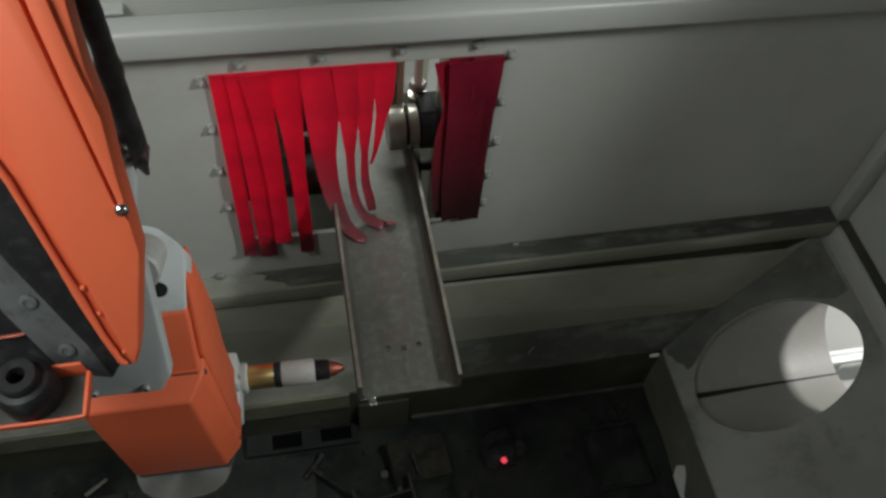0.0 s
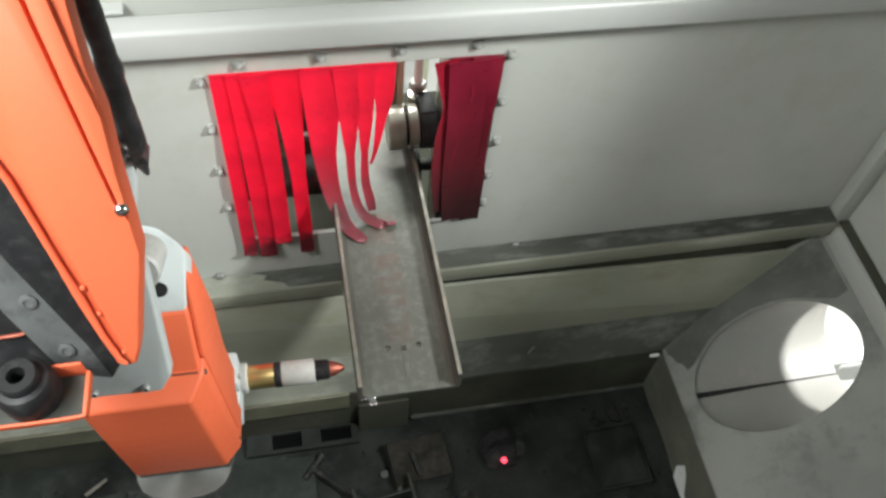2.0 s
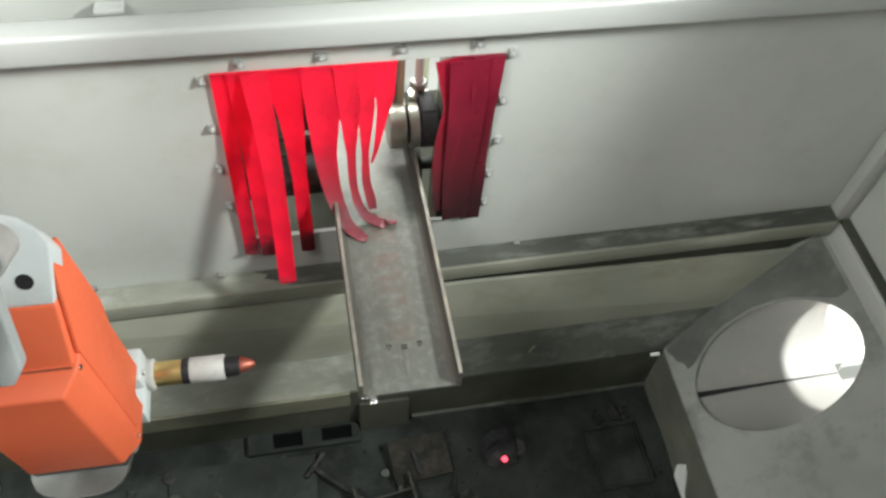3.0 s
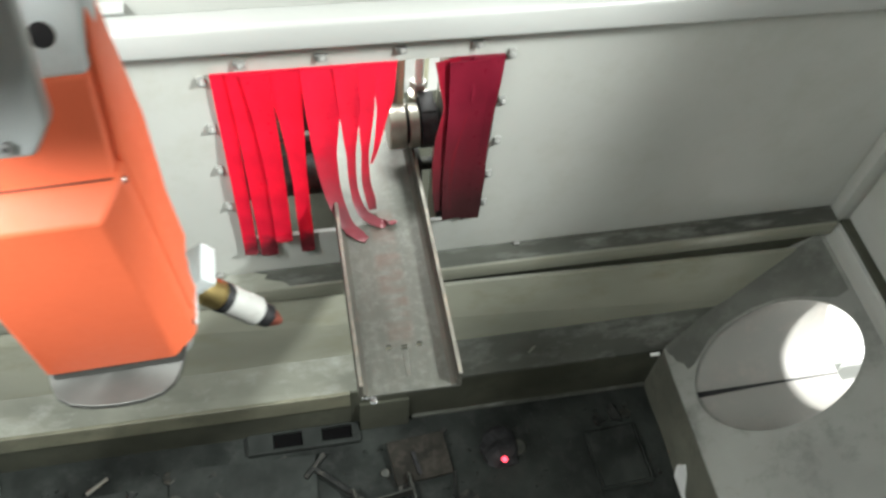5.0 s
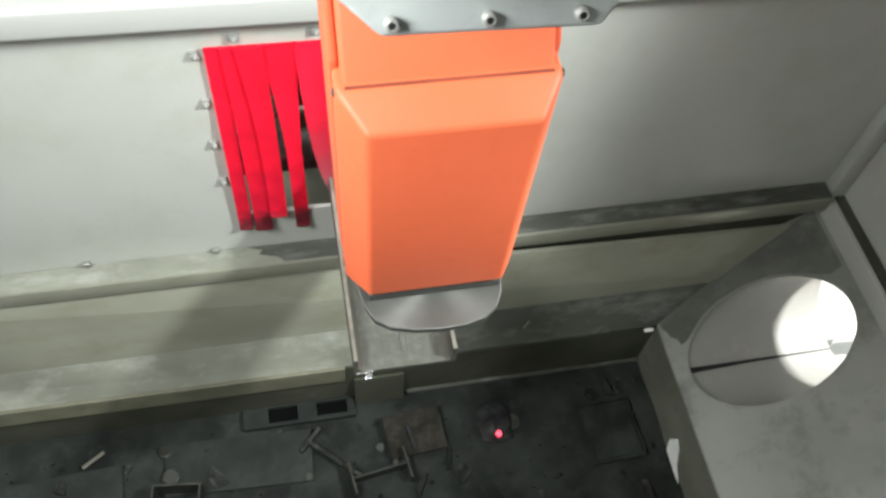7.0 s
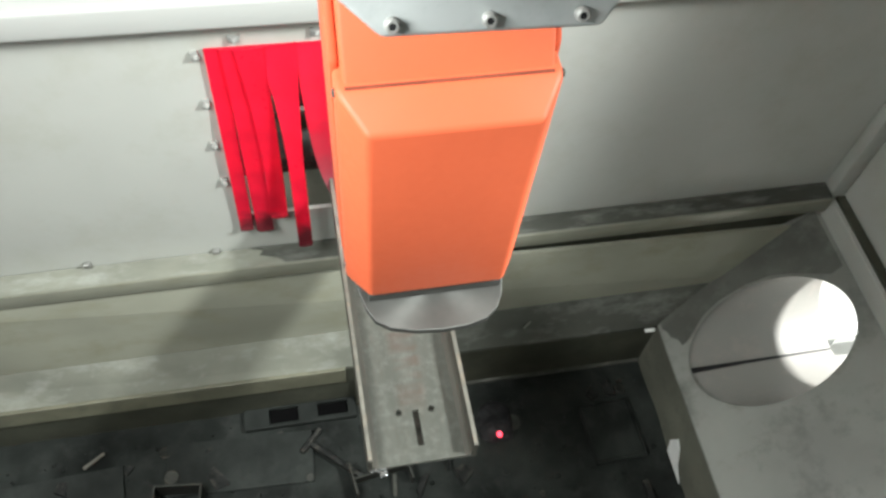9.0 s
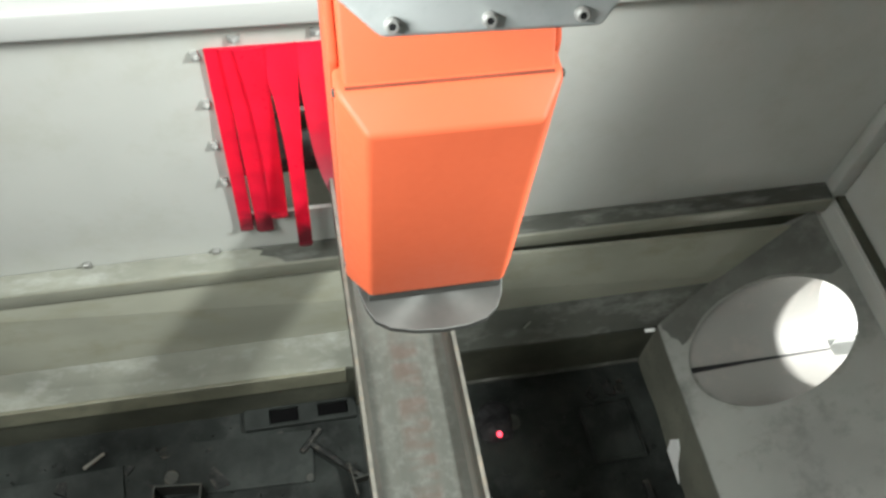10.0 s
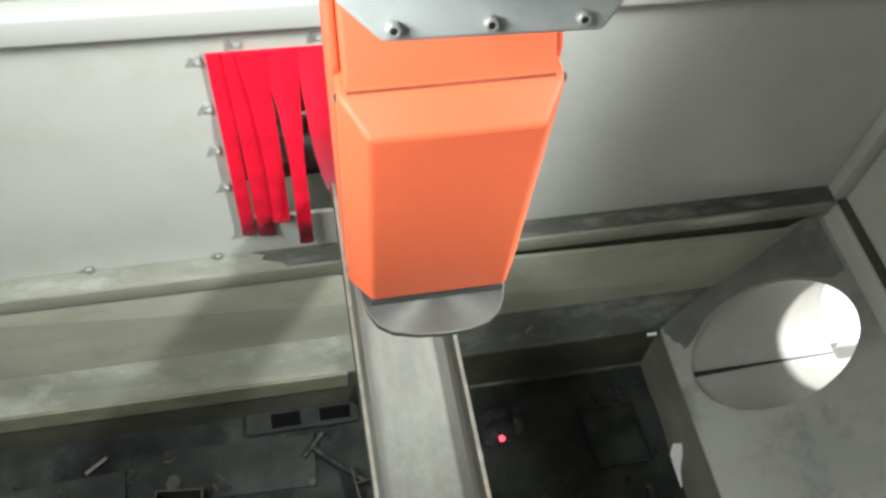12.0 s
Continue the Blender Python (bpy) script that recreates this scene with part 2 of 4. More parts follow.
def web_steel():
    """Mill steel with a patch of red-brown rust marks along the middle of the web."""
    m = M_BEAM.copy()
    m.name = "web_steel"
    n, l = m.node_tree.nodes, m.node_tree.links
    b = n["Principled BSDF"]
    base = b.inputs["Base Color"].links[0].from_socket
    tc = n.new("ShaderNodeTexCoord")
    sep = n.new("ShaderNodeSeparateXYZ")
    l.new(tc.outputs["Object"], sep.inputs[0])

    def band(socket, middle, half, soft):
        a = n.new("ShaderNodeMath")
        a.operation = "SUBTRACT"
        a.inputs[1].default_value = middle
        l.new(socket, a.inputs[0])
        c = n.new("ShaderNodeMath")
        c.operation = "ABSOLUTE"
        l.new(a.outputs[0], c.inputs[0])
        r = n.new("ShaderNodeMapRange")
        r.inputs["From Min"].default_value, r.inputs["From Max"].default_value = half, half + soft
        r.inputs["To Min"].default_value, r.inputs["To Max"].default_value = 1, 0
        l.new(c.outputs[0], r.inputs["Value"])
        return r.outputs["Result"]

    def times(p, q):
        a = n.new("ShaderNodeMath")
        a.operation = "MULTIPLY"
        l.new(p, a.inputs[0])
        l.new(q, a.inputs[1])
        return a.outputs[0]
    mp = n.new("ShaderNodeMapping")
    mp.inputs["Scale"].default_value = (9, 38, 1)
    l.new(tc.outputs["Object"], mp.inputs["Vector"])
    rows = n.new("ShaderNodeTexNoise")
    rows.inputs["Scale"].default_value, rows.inputs["Detail"].default_value = 1.0, 5
    l.new(mp.outputs["Vector"], rows.inputs["Vector"])
    cutoff = n.new("ShaderNodeMapRange")
    cutoff.inputs["From Min"].default_value, cutoff.inputs["From Max"].default_value, cutoff.inputs["To Max"].default_value = 0.40, 0.60, 0.5
    l.new(rows.outputs["Fac"], cutoff.inputs["Value"])
    mask = times(times(band(sep.outputs[0], 0.197, 0.024, 0.014), band(sep.outputs[1], 1.16, 0.17, 0.07)), cutoff.outputs["Result"])
    # the web is darker near its cut end and lighter further back
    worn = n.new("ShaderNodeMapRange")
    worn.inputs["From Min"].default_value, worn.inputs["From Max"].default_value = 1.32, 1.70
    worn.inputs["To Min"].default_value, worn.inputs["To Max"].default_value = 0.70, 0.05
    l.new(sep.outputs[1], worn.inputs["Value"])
    end_tone = n.new("ShaderNodeMixRGB")
    end_tone.inputs["Color2"].default_value = (0.042, 0.0445, 0.034, 1)
    l.new(worn.outputs["Result"], end_tone.inputs["Fac"])
    l.new(base, end_tone.inputs["Color1"])
    blot = n.new("ShaderNodeTexNoise")
    blot.inputs["Scale"].default_value, blot.inputs["Detail"].default_value, blot.inputs["Roughness"].default_value = 42, 8, 0.75
    l.new(tc.outputs["Object"], blot.inputs["Vector"])
    flecks = n.new("ShaderNodeMapRange")
    flecks.inputs["From Min"].default_value, flecks.inputs["From Max"].default_value, flecks.inputs["To Max"].default_value = 0.48, 0.72, 0.2
    l.new(blot.outputs["Fac"], flecks.inputs["Value"])
    fleck = n.new("ShaderNodeMixRGB")
    fleck.inputs["Color2"].default_value = (0.33, 0.34, 0.31, 1)
    l.new(flecks.outputs["Result"], fleck.inputs["Fac"])
    l.new(end_tone.outputs["Color"], fleck.inputs["Color1"])
    end_tone = fleck
    mix = n.new("ShaderNodeMixRGB")
    mix.inputs["Color2"].default_value = (0.095, 0.055, 0.042, 1)
    l.new(mask, mix.inputs["Fac"])
    l.new(end_tone.outputs["Color"], mix.inputs["Color1"])
    l.new(mix.outputs["Color"], b.inputs["Base Color"])
    return m


M_WEB = web_steel()


# ---- mesh helpers ----
def slab(bm, x0, x1, y0, y1, z0, z1, bevel=0.0, seg=2):
    g = bmesh.ops.create_cube(bm, size=1)
    for v in g["verts"]:
        v.co = Vector((x0 + (v.co.x + 0.5) * (x1 - x0), y0 + (v.co.y + 0.5) * (y1 - y0), z0 + (v.co.z + 0.5) * (z1 - z0)))
    if bevel:
        edges = {e for v in g["verts"] for e in v.link_edges}
        bmesh.ops.bevel(bm, geom=list(edges), offset=bevel, segments=seg, profile=0.5, affect="EDGES")
    return bm


def prism(bm, outline, way, bevel=0.0, seg=2):
    """A flat outline of points, drawn out along the vector way."""
    a = [bm.verts.new(p) for p in outline]
    b = [bm.verts.new(Vector(p) + Vector(way)) for p in outline]
    n = len(a)
    faces = [bm.faces.new(a), bm.faces.new(b[::-1])] + [bm.faces.new((a[i], b[i], b[(i + 1) % n], a[(i + 1) % n])) for i in range(n)]
    bmesh.ops.recalc_face_normals(bm, faces=faces)
    if bevel:
        bmesh.ops.bevel(bm, geom=list({e for f in faces for e in f.edges}), offset=bevel, segments=seg, profile=0.5, affect="EDGES")
    return bm


def lathe(bm, profile, m=None, n=32, caps=True):
    """Rings of (radius, height) round the z axis, moved by the pose m."""
    m = m or Matrix.Identity(4)
    rings = []
    for r, h in profile:
        rings.append([bm.verts.new(m @ Vector((r * math.cos(2 * math.pi * k / n), r * math.sin(2 * math.pi * k / n), h))) for k in range(n)])
    faces = []
    for a, b in zip(rings, rings[1:]):
        for k in range(n):
            faces.append(bm.faces.new((a[k], a[(k + 1) % n], b[(k + 1) % n], b[k])))
    if caps:
        faces += [bm.faces.new(rings[0][::-1]), bm.faces.new(rings[-1])]
    bmesh.ops.recalc_face_normals(bm, faces=faces)
    return bm


def sweep(bm, points, radius, n=12):
    """A round hose through the points; radius may differ from point to point."""
    pts = [Vector(p) for p in points]
    rad = radius if isinstance(radius, (list, tuple)) else [radius] * len(pts)
    rings = []
    for i, p in enumerate(pts):
        d = (pts[min(i + 1, len(pts) - 1)] - pts[max(i - 1, 0)]).normalized()
        u = d.cross(Vector((0.31, 0.9, 0.2))).normalized()
        w = d.cross(u)
        rings.append([bm.verts.new(p + rad[i] * (math.cos(2 * math.pi * k / n) * u + math.sin(2 * math.pi * k / n) * w)) for k in range(n)])
    faces = [bm.faces.new((a[k], a[(k + 1) % n], b[(k + 1) % n], b[k])) for a, b in zip(rings, rings[1:]) for k in range(n)]
    faces += [bm.faces.new(rings[0][::-1]), bm.faces.new(rings[-1])]
    bmesh.ops.recalc_face_normals(bm, faces=faces)
    return bm


def part(name, bm, mat, parent=None, label="", smooth=False, at=None):
    """Links a bmesh as one mesh object, under a thing or a part."""
    me = bpy.data.meshes.new(name)
    bm.to_mesh(me)
    bm.free()
    me.materials.append(mat)
    if smooth:
        me.shade_smooth()
        me.set_sharp_from_angle(angle=radians(35))
    ob = new(name, me)
    if parent:
        ob.parent = parent
    if at is not None:
        ob.matrix_basis = at
    return tagged(ob, label)


def thing(name, label, category, group="", at=None):
    ob = new(name)
    ob.empty_display_size = 0.05
    if at is not None:
        ob.matrix_basis = at
    return tagged(ob, label, category, group)


def cut(ob, *tools):
    """Takes the tools' bodies out of ob, once and for all."""
    made = []
    for i, bm in enumerate(tools):
        me = bpy.data.meshes.new("tool")
        bm.to_mesh(me)
        bm.free()
        t = new("tool", me)
        made.append(t)
        mod = ob.modifiers.new("cut", "BOOLEAN")
        mod.object, mod.operation, mod.solver = t, "DIFFERENCE", "EXACT"
    bpy.context.view_layer.update()
    dg = bpy.context.evaluated_depsgraph_get()
    me = bpy.data.meshes.new_from_object(ob.evaluated_get(dg))
    ob.modifiers.clear()
    ob.data = me
    for t in made:
        bpy.data.objects.remove(t)
    return ob


B = bmesh.new
# the oval duct's axis, and its half width and half height
DUCT = Matrix.Translation((0, 0.9556, 0.4548)) @ Matrix(((1, 0, 0, 0), (0.04, 1, 0, 0), (0, 0, 1, 0), (0, 0, 0, 1))) @ Matrix.Diagonal((1, 0.1996, 0.164, 1)) @ pose(0, 0, 0, 0, 90, 0)

# ---- the cell ----
XL, XR, YN, YS, TOP = -1.9, 1.72, 1.40, -1.3, 3.9


def structure(name, bm, mat, label, smooth=False):
    return tagged(part(name, bm, mat, None, label, smooth), kind="structure", category=name.split("_")[0])


def leaning(bm):
    """The tube and the apron rise a little towards the east wall."""
    for v in bm.verts:
        v.co.z += 0.0125 * (v.co.x + 0.9)
    return bm


KERB = 1.210


def pierced_plate(bm, x0, x1, z0, z1, hx0, hx1, hz0, hz1, y0, y1):
    """An upright plate in x and z with a rectangular opening through it."""
    for a, b, c, d in ((x0, hx0, z0, z1), (hx1, x1, z0, z1), (hx0, hx1, z0, hz0), (hx0, hx1, hz1, z1)):
        slab(bm, a, b, y0, y1, c, d)
    bmesh.ops.remove_doubles(bm, verts=bm.verts[:], dist=1e-5)
    return bm


def build_cell():
    # floor, one sheet through the cell and the hall round it
    bm = B()
    bmesh.ops.create_grid(bm, x_segments=90, y_segments=70, size=1)
    for v in bm.verts:
        v.co = Vector((v.co.x * 2.0 - 0.1, v.co.y * 1.35 + 0.05, 0))
        v.co.z = 0.012 * noise.noise(v.co * 9) + 0.006 * noise.noise(v.co * 31)
    structure("floor", bm, M_FLOOR, "dark slag-covered floor of the cutting pit", True)
    structure("ground", slab(B(), -12, 14, -8, 14, -0.14, -0.03), M_CONCRETE, "pale concrete floor of the hall")
    # infeed wall with its opening
    structure("wall_north", pierced_plate(B(), XL, XR, 0.69, 1.62, -0.166, 0.486, 0.885, 1.492, YN, YN + 0.012), M_WALL, "painted grey sheet steel wall with an infeed opening", )
    structure("wall_upper", slab(B(), XL, XR + 0.03, YN + 0.026, YN + 0.05, 1.60, TOP), M_WALL, "painted grey upper wall sheet")
    structure("lintel", slab(B(), XL, XR, YN - 0.062, YN, 1.590, 1.664, 0.012, 3), M_LINTEL, "pale painted rounded rail across the wall", True)
    structure("trim_2", slab(B(), XL, XR, YN + 0.001, YN + 0.025, 1.621, 1.630), M_BLACK, "dark gap behind the rail")
    for x in (-0.33, 0.42):
        structure("trim_1", slab(B(), x - 0.028, x + 0.028, YN - 0.004, YN + 0.026, 1.665, 1.674, 0.002), M_LINTEL, "pale bracket bridging the gap")
    # square tube under the wall, lower apron, sloped sill, kerb
    structure("trim_3", leaning(slab(B(), XL, XR - 0.06, YN - 0.070, YN - 0.001, 0.656, 0.717, 0.004, 2)), M_APRON, "grey painted steel tube along the wall's foot", True)
    structure("dust_tube_1", leaning(slab(B(), XL, XR - 0.06, YN - 0.066, YN - 0.001, 0.7172, 0.7195, 0.001, 1)), M_SILL, "scuffed grey dust lying on the tube")
    # dark dust; its left end also paints the shade of curtain and beam
    bm = B()
    prism(bm, [(-0.06, YN - 0.064, 0.7197), (XR - 0.061, YN - 0.064, 0.7197), (XR - 0.061, YN - 0.002, 0.7197), (-0.16, YN - 0.002, 0.7197), (-0.12, YN - 0.016, 0.7197), (-0.13, YN - 0.03, 0.7197), (-0.075, YN - 0.047, 0.7197)], (0, 0, 0.0015))
    structure("dust_tube_2", leaning(bm), M_DUST_SHADE, "dark grinding dust on the tube, with shade painted in by the beam")
    bm = B()
    prism(bm, [(XL, 1.358, 0.655), (XL, 1.350, 0.652), (XL, 1.346, 0.644), (XL, 1.280, 0.368), (XL, 1.292, 0.362), (XL, 1.364, 0.649)], (XR - 0.004 - XL, 0, 0))
    for v in bm.verts:
        v.co.z += (0.0125 if v.co.z < 0.5 else -0.027) * (v.co.x + 0.9)
    # the shade under the tube, drawn as a dark strip
    structure("trim_5", slab(B(), XL, XR - 0.06, 1.372, 1.380, 0.56, 0.652), M_PIT, "dark strip for the shade between the tube and the apron")
    structure("wall_apron", bm, M_APRON, "grey painted sloping apron sheet below the tube")
    # right of the beam the dust colour also carries the beam's shade
    for name, x0, x1, mat, text in (("sill_north_1", XL, 0.22, M_SILL, "worn dusty sloped sill with scuffed paint"), ("sill_north_2", 0.22, 1.40, M_DUST_SHADE, "dusty sloped sill, darkened as in the beam's shade")):
        bm = prism(B(), [(x0, 1.280, 0.367), (x0, KERB, 0.262), (x0, KERB, 0.247), (x0, 1.290, 0.352)], (x1 - x0, 0, 0))
        for v in bm.verts:
            if v.co.y > 1.25:
                v.co.z += 0.0125 * (v.co.x + 0.9)
        structure(name, bm, mat, text)
    structure("kerb_cap", slab(B(), XL, 0.085, KERB - 0.012, KERB, 0.172, 0.262, 0.002), M_CAP, "yellowed folded edge of the sill")
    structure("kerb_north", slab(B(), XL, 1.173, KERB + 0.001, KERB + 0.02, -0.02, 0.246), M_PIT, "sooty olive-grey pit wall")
    structure("kerb_east", slab(B(), 1.174, 1.19, YS, KERB, -0.02, 0.250), M_KERB, "sooty olive-grey pit wall under the slope")
    structure("trim_4", slab(B(), 0.30, 1.17, KERB - 0.012, KERB, 0.003, 0.012), M_DUST_SHADE, "pale dust line along the pit's foot")
    # sloped plate with the oval duct mouth
    bm = B()
    prism(bm, [(1.174, YS, 0.251), (1.174, YS, 0.262), (1.700, YS, 0.662), (1.700, YS, 0.649)], (0, 1.372 - YS, 0))
    slope = structure("slope_east", bm, M_SLOPE, "grey dusty sloping plate with an oval duct opening")
    cut(slope, lathe(B(), [(1, 0.9), (1, 2.3)], DUCT, 72))
    # dust drifted from the sill up the slope, as far as the duct
    bm = B()
    drift = [(1.180, 1.214), (1.182, 1.190), (1.192, 1.172), (1.196, 1.150), (1.212, 1.132), (1.218, 1.108), (1.236, 1.116), (1.30, 1.180), (1.35, 1.206), (1.43, 1.222), (1.50, 1.216), (1.55, 1.194), (1.60, 1.160), (1.632, 1.142), (1.664, 1.152), (1.664, 1.368), (1.30, 1.30)]
    prism(bm, [(x, y, 0.263 + (x - 1.174) * 0.7605) for x, y in drift], (-0.0012, 0, 0.0016))
    structure("dust_slope", bm, M_DRIFT, "dark speckled dust lying on the slope")
    # east wall: posts, rail, panel
    structure("wall_east", slab(B(), XR, XR + 0.03, YS, YN, 0.630, TOP), M_WALL, "painted grey side wall panel")
    structure("post_east", slab(B(), XR - 0.058, XR - 0.001, YN - 0.046, YN - 0.002, 0.64, TOP, 0.004), M_WALL, "grey corner post", True)
    structure("rail_east", slab(B(), XR - 0.045, XR - 0.001, YS, YN - 0.047, 0.630, 0.718, 0.004), M_WALL, "grey bottom rail of the side wall", True)
    # the dark gap above the rail, drawn as a strip
    structure("gap_east", slab(B(), XR - 0.030, XR - 0.001, YS, YN - 0.047, 0.719, 0.731), M_PIT, "dark strip for the gap above the rail")
    # the rest of the enclosure, unseen; its grey sets how much light bounces
    structure("wall_west", slab(B(), XL - 0.03, XL, YS, YN + 0.1, -0.02, TOP), M_UNSEEN, "unseen side wall, grey for the bounced light")
    structure("wall_south", slab(B(), XL - 0.03, XR + 0.03, YS - 0.03, YS, -0.02, TOP), M_UNSEEN, "unseen wall behind the arm, grey for the bounced light")
    structure("ceiling", slab(B(), XL - 0.03, XR + 0.03, YS - 0.03, YN + 0.1, TOP, TOP + 0.03), M_UNSEEN, "unseen roof of the cell, grey for the bounced light")


build_cell()


def build_overhead():
    root = thing("robot_carriage", "dark grey robot carriage hung from the roof", "carriage")
    part("box", slab(B(), -0.78, 0.48, 0.78, 1.18, 2.92, TOP, 0.02), M_UNSEEN, root)
    part("rail", slab(B(), -1.4, 1.2, 0.72, 0.78, 3.55, 3.70, 0.005), M_UNSEEN, root)
    root = thing("strip_light", "grey strip light housing on two rods", "lamp")
    part("housing", slab(B(), -1.48, -0.48, -0.16, 0.44, 3.34, 3.39, 0.006), M_CAST, root)
    for x in (-1.22, -0.82):
        part("rod", lathe(B(), [(0.008, 3.36), (0.008, TOP)], pose(x, 0.20, 0), 10), M_BOLTS, root)
    root = thing("flood_light", "small flood light housing beside the side wall", "lamp")
    part("housing", slab(B(), 1.53, 1.71, 0.14, 0.34, 3.02, 3.10, 0.006), M_CAST, root)
    part("rod", lathe(B(), [(0.008, 3.09), (0.008, TOP)], pose(1.62, 0.24, 0), 10), M_BOLTS, root)


build_overhead()


def build_duct():
    root = thing("exhaust_duct", "pale painted oval duct set in the sloping plate", "duct")
    bm = B()
    lathe(bm, [(1.0, 1.15), (1.0, 1.735), (1.03, 1.735), (1.03, 1.15), (1.0, 1.15)], DUCT, 72, False)
    tube = part("tube", bm, M_DUCT, root, smooth=True)
    keep = B()  # its lower face lies in the sloping plate
    slab(keep, 0.4, 2.3, 0.2, 1.8, 0.0, 1.4)
    for v in keep.verts:
        v.co.z = 1.6 if v.co.z > 0.7 else 0.262 + (v.co.x - 1.174) * 0.7605 - 0.004
    cut(tube, keep)
    bm = B()
    prism(bm, [(1.218, 1.004, 0.296), (1.218, 1.022, 0.296), (1.45, 1.024, 0.2935), (1.733, 1.024, 0.2935), (1.733, 1.020, 0.2935), (1.45, 1.014, 0.2935)], (0, 0, -0.012))
    part("seam", bm, M_BLACK, root, "dark sooty seam")
    rack = thing("pipe_rack", "white painted ledge outside the duct's mouth", "rack")
    part("bar", slab(B(), 1.82, 2.30, 1.113, 1.162, 0.145, 0.170, 0.003), M_WHITE, rack)
    part("rib", slab(B(), 1.82, 2.30, 1.140, 1.146, 0.171, 0.174), M_CAST, rack)
    for xx in (1.86, 2.26):
        part("leg", slab(B(), xx, xx + 0.03, 1.125, 1.155, -0.03, 0.145), M_CAST, rack)


build_duct()


# ---- steel beam, fed in through the opening ----
BX0, BX1, BTOP, BEND = 0.0790, 0.3155, 1.076, 0.825


def build_beam():
    root = thing("steel_beam", "mill-finish steel channel, open side up, with holes near its end", "beam", at=pose(0, 0, 0))
    L, t = 4.2, 0.010
    # flanges darker than the web, with a lighter top edge
    for name, x in (("flange", BX0), ("flange", BX1 - t)):
        flange = part(name, slab(B(), x, x + t, BEND, BEND + L, BTOP - 0.067, BTOP - 0.003, 0.001), M_DARKSTEEL, root, "dark steel flange")
        part("edge", slab(B(), x + 0.0005, x + t - 0.0005, BEND + 0.001, BEND + L, BTOP - 0.0032, BTOP, 0.001), M_EDGE, flange, "worn rusty flange edge")
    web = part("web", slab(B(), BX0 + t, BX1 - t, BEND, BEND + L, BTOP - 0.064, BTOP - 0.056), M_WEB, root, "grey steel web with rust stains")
    tools = []
    for x in (0.163, 0.2366):
        tools.append(lathe(B(), [(0.0075, BTOP - 0.1), (0.0075, BTOP)], pose(x, 0.943, 0), 16))
    tools.append(slab(B(), 0.1935, 0.2075, 0.862, 0.945, BTOP - 0.1, BTOP))
    cut(web, *tools)
    for x, s in ((BX0 + t, 1), (BX1 - t, -1)):
        bm = B()
        z = BTOP - 0.056
        prism(bm, [(x, BEND + 0.001, z), (x + s * 0.014, BEND + 0.001, z), (x + s * 0.005, BEND + 0.001, z + 0.005), (x, BEND + 0.001, z + 0.014)], (0, L - 0.002, 0))
        part("fillet", bm, M_DARKSTEEL, root)
    bm = B()
    slab(bm, 0.085, 0.118, BEND - 0.004, BEND + 0.004, BTOP - 0.066, BTOP - 0.058, 0.002)
    slab(bm, 0.103, 0.120, BEND - 0.016, BEND - 0.003, BTOP - 0.070, BTOP - 0.062, 0.003)
    part("dross", bm, M_CHROME, root, "bright metal dross at the cut end")
    return root


beam = build_beam()
slug = tagged(part("cut_slug", slab(B(), -0.0064, 0.0064, -0.0408, 0.0300, -0.005, 0.0025, 0.0008), M_WEB), "narrow steel slug cut from the beam's web", "offcut")


# ---- robot arm: one rigid body, carried by the wrist ----
def bolt_head(bm, at, r=0.007, h=0.006):
    return lathe(bm, [(r * 0.9, -0.003), (r, 0), (r, h * 0.6), (r * 0.75, h), (r * 0.5, h), (r * 0.5, h * 0.4)], at, 12)


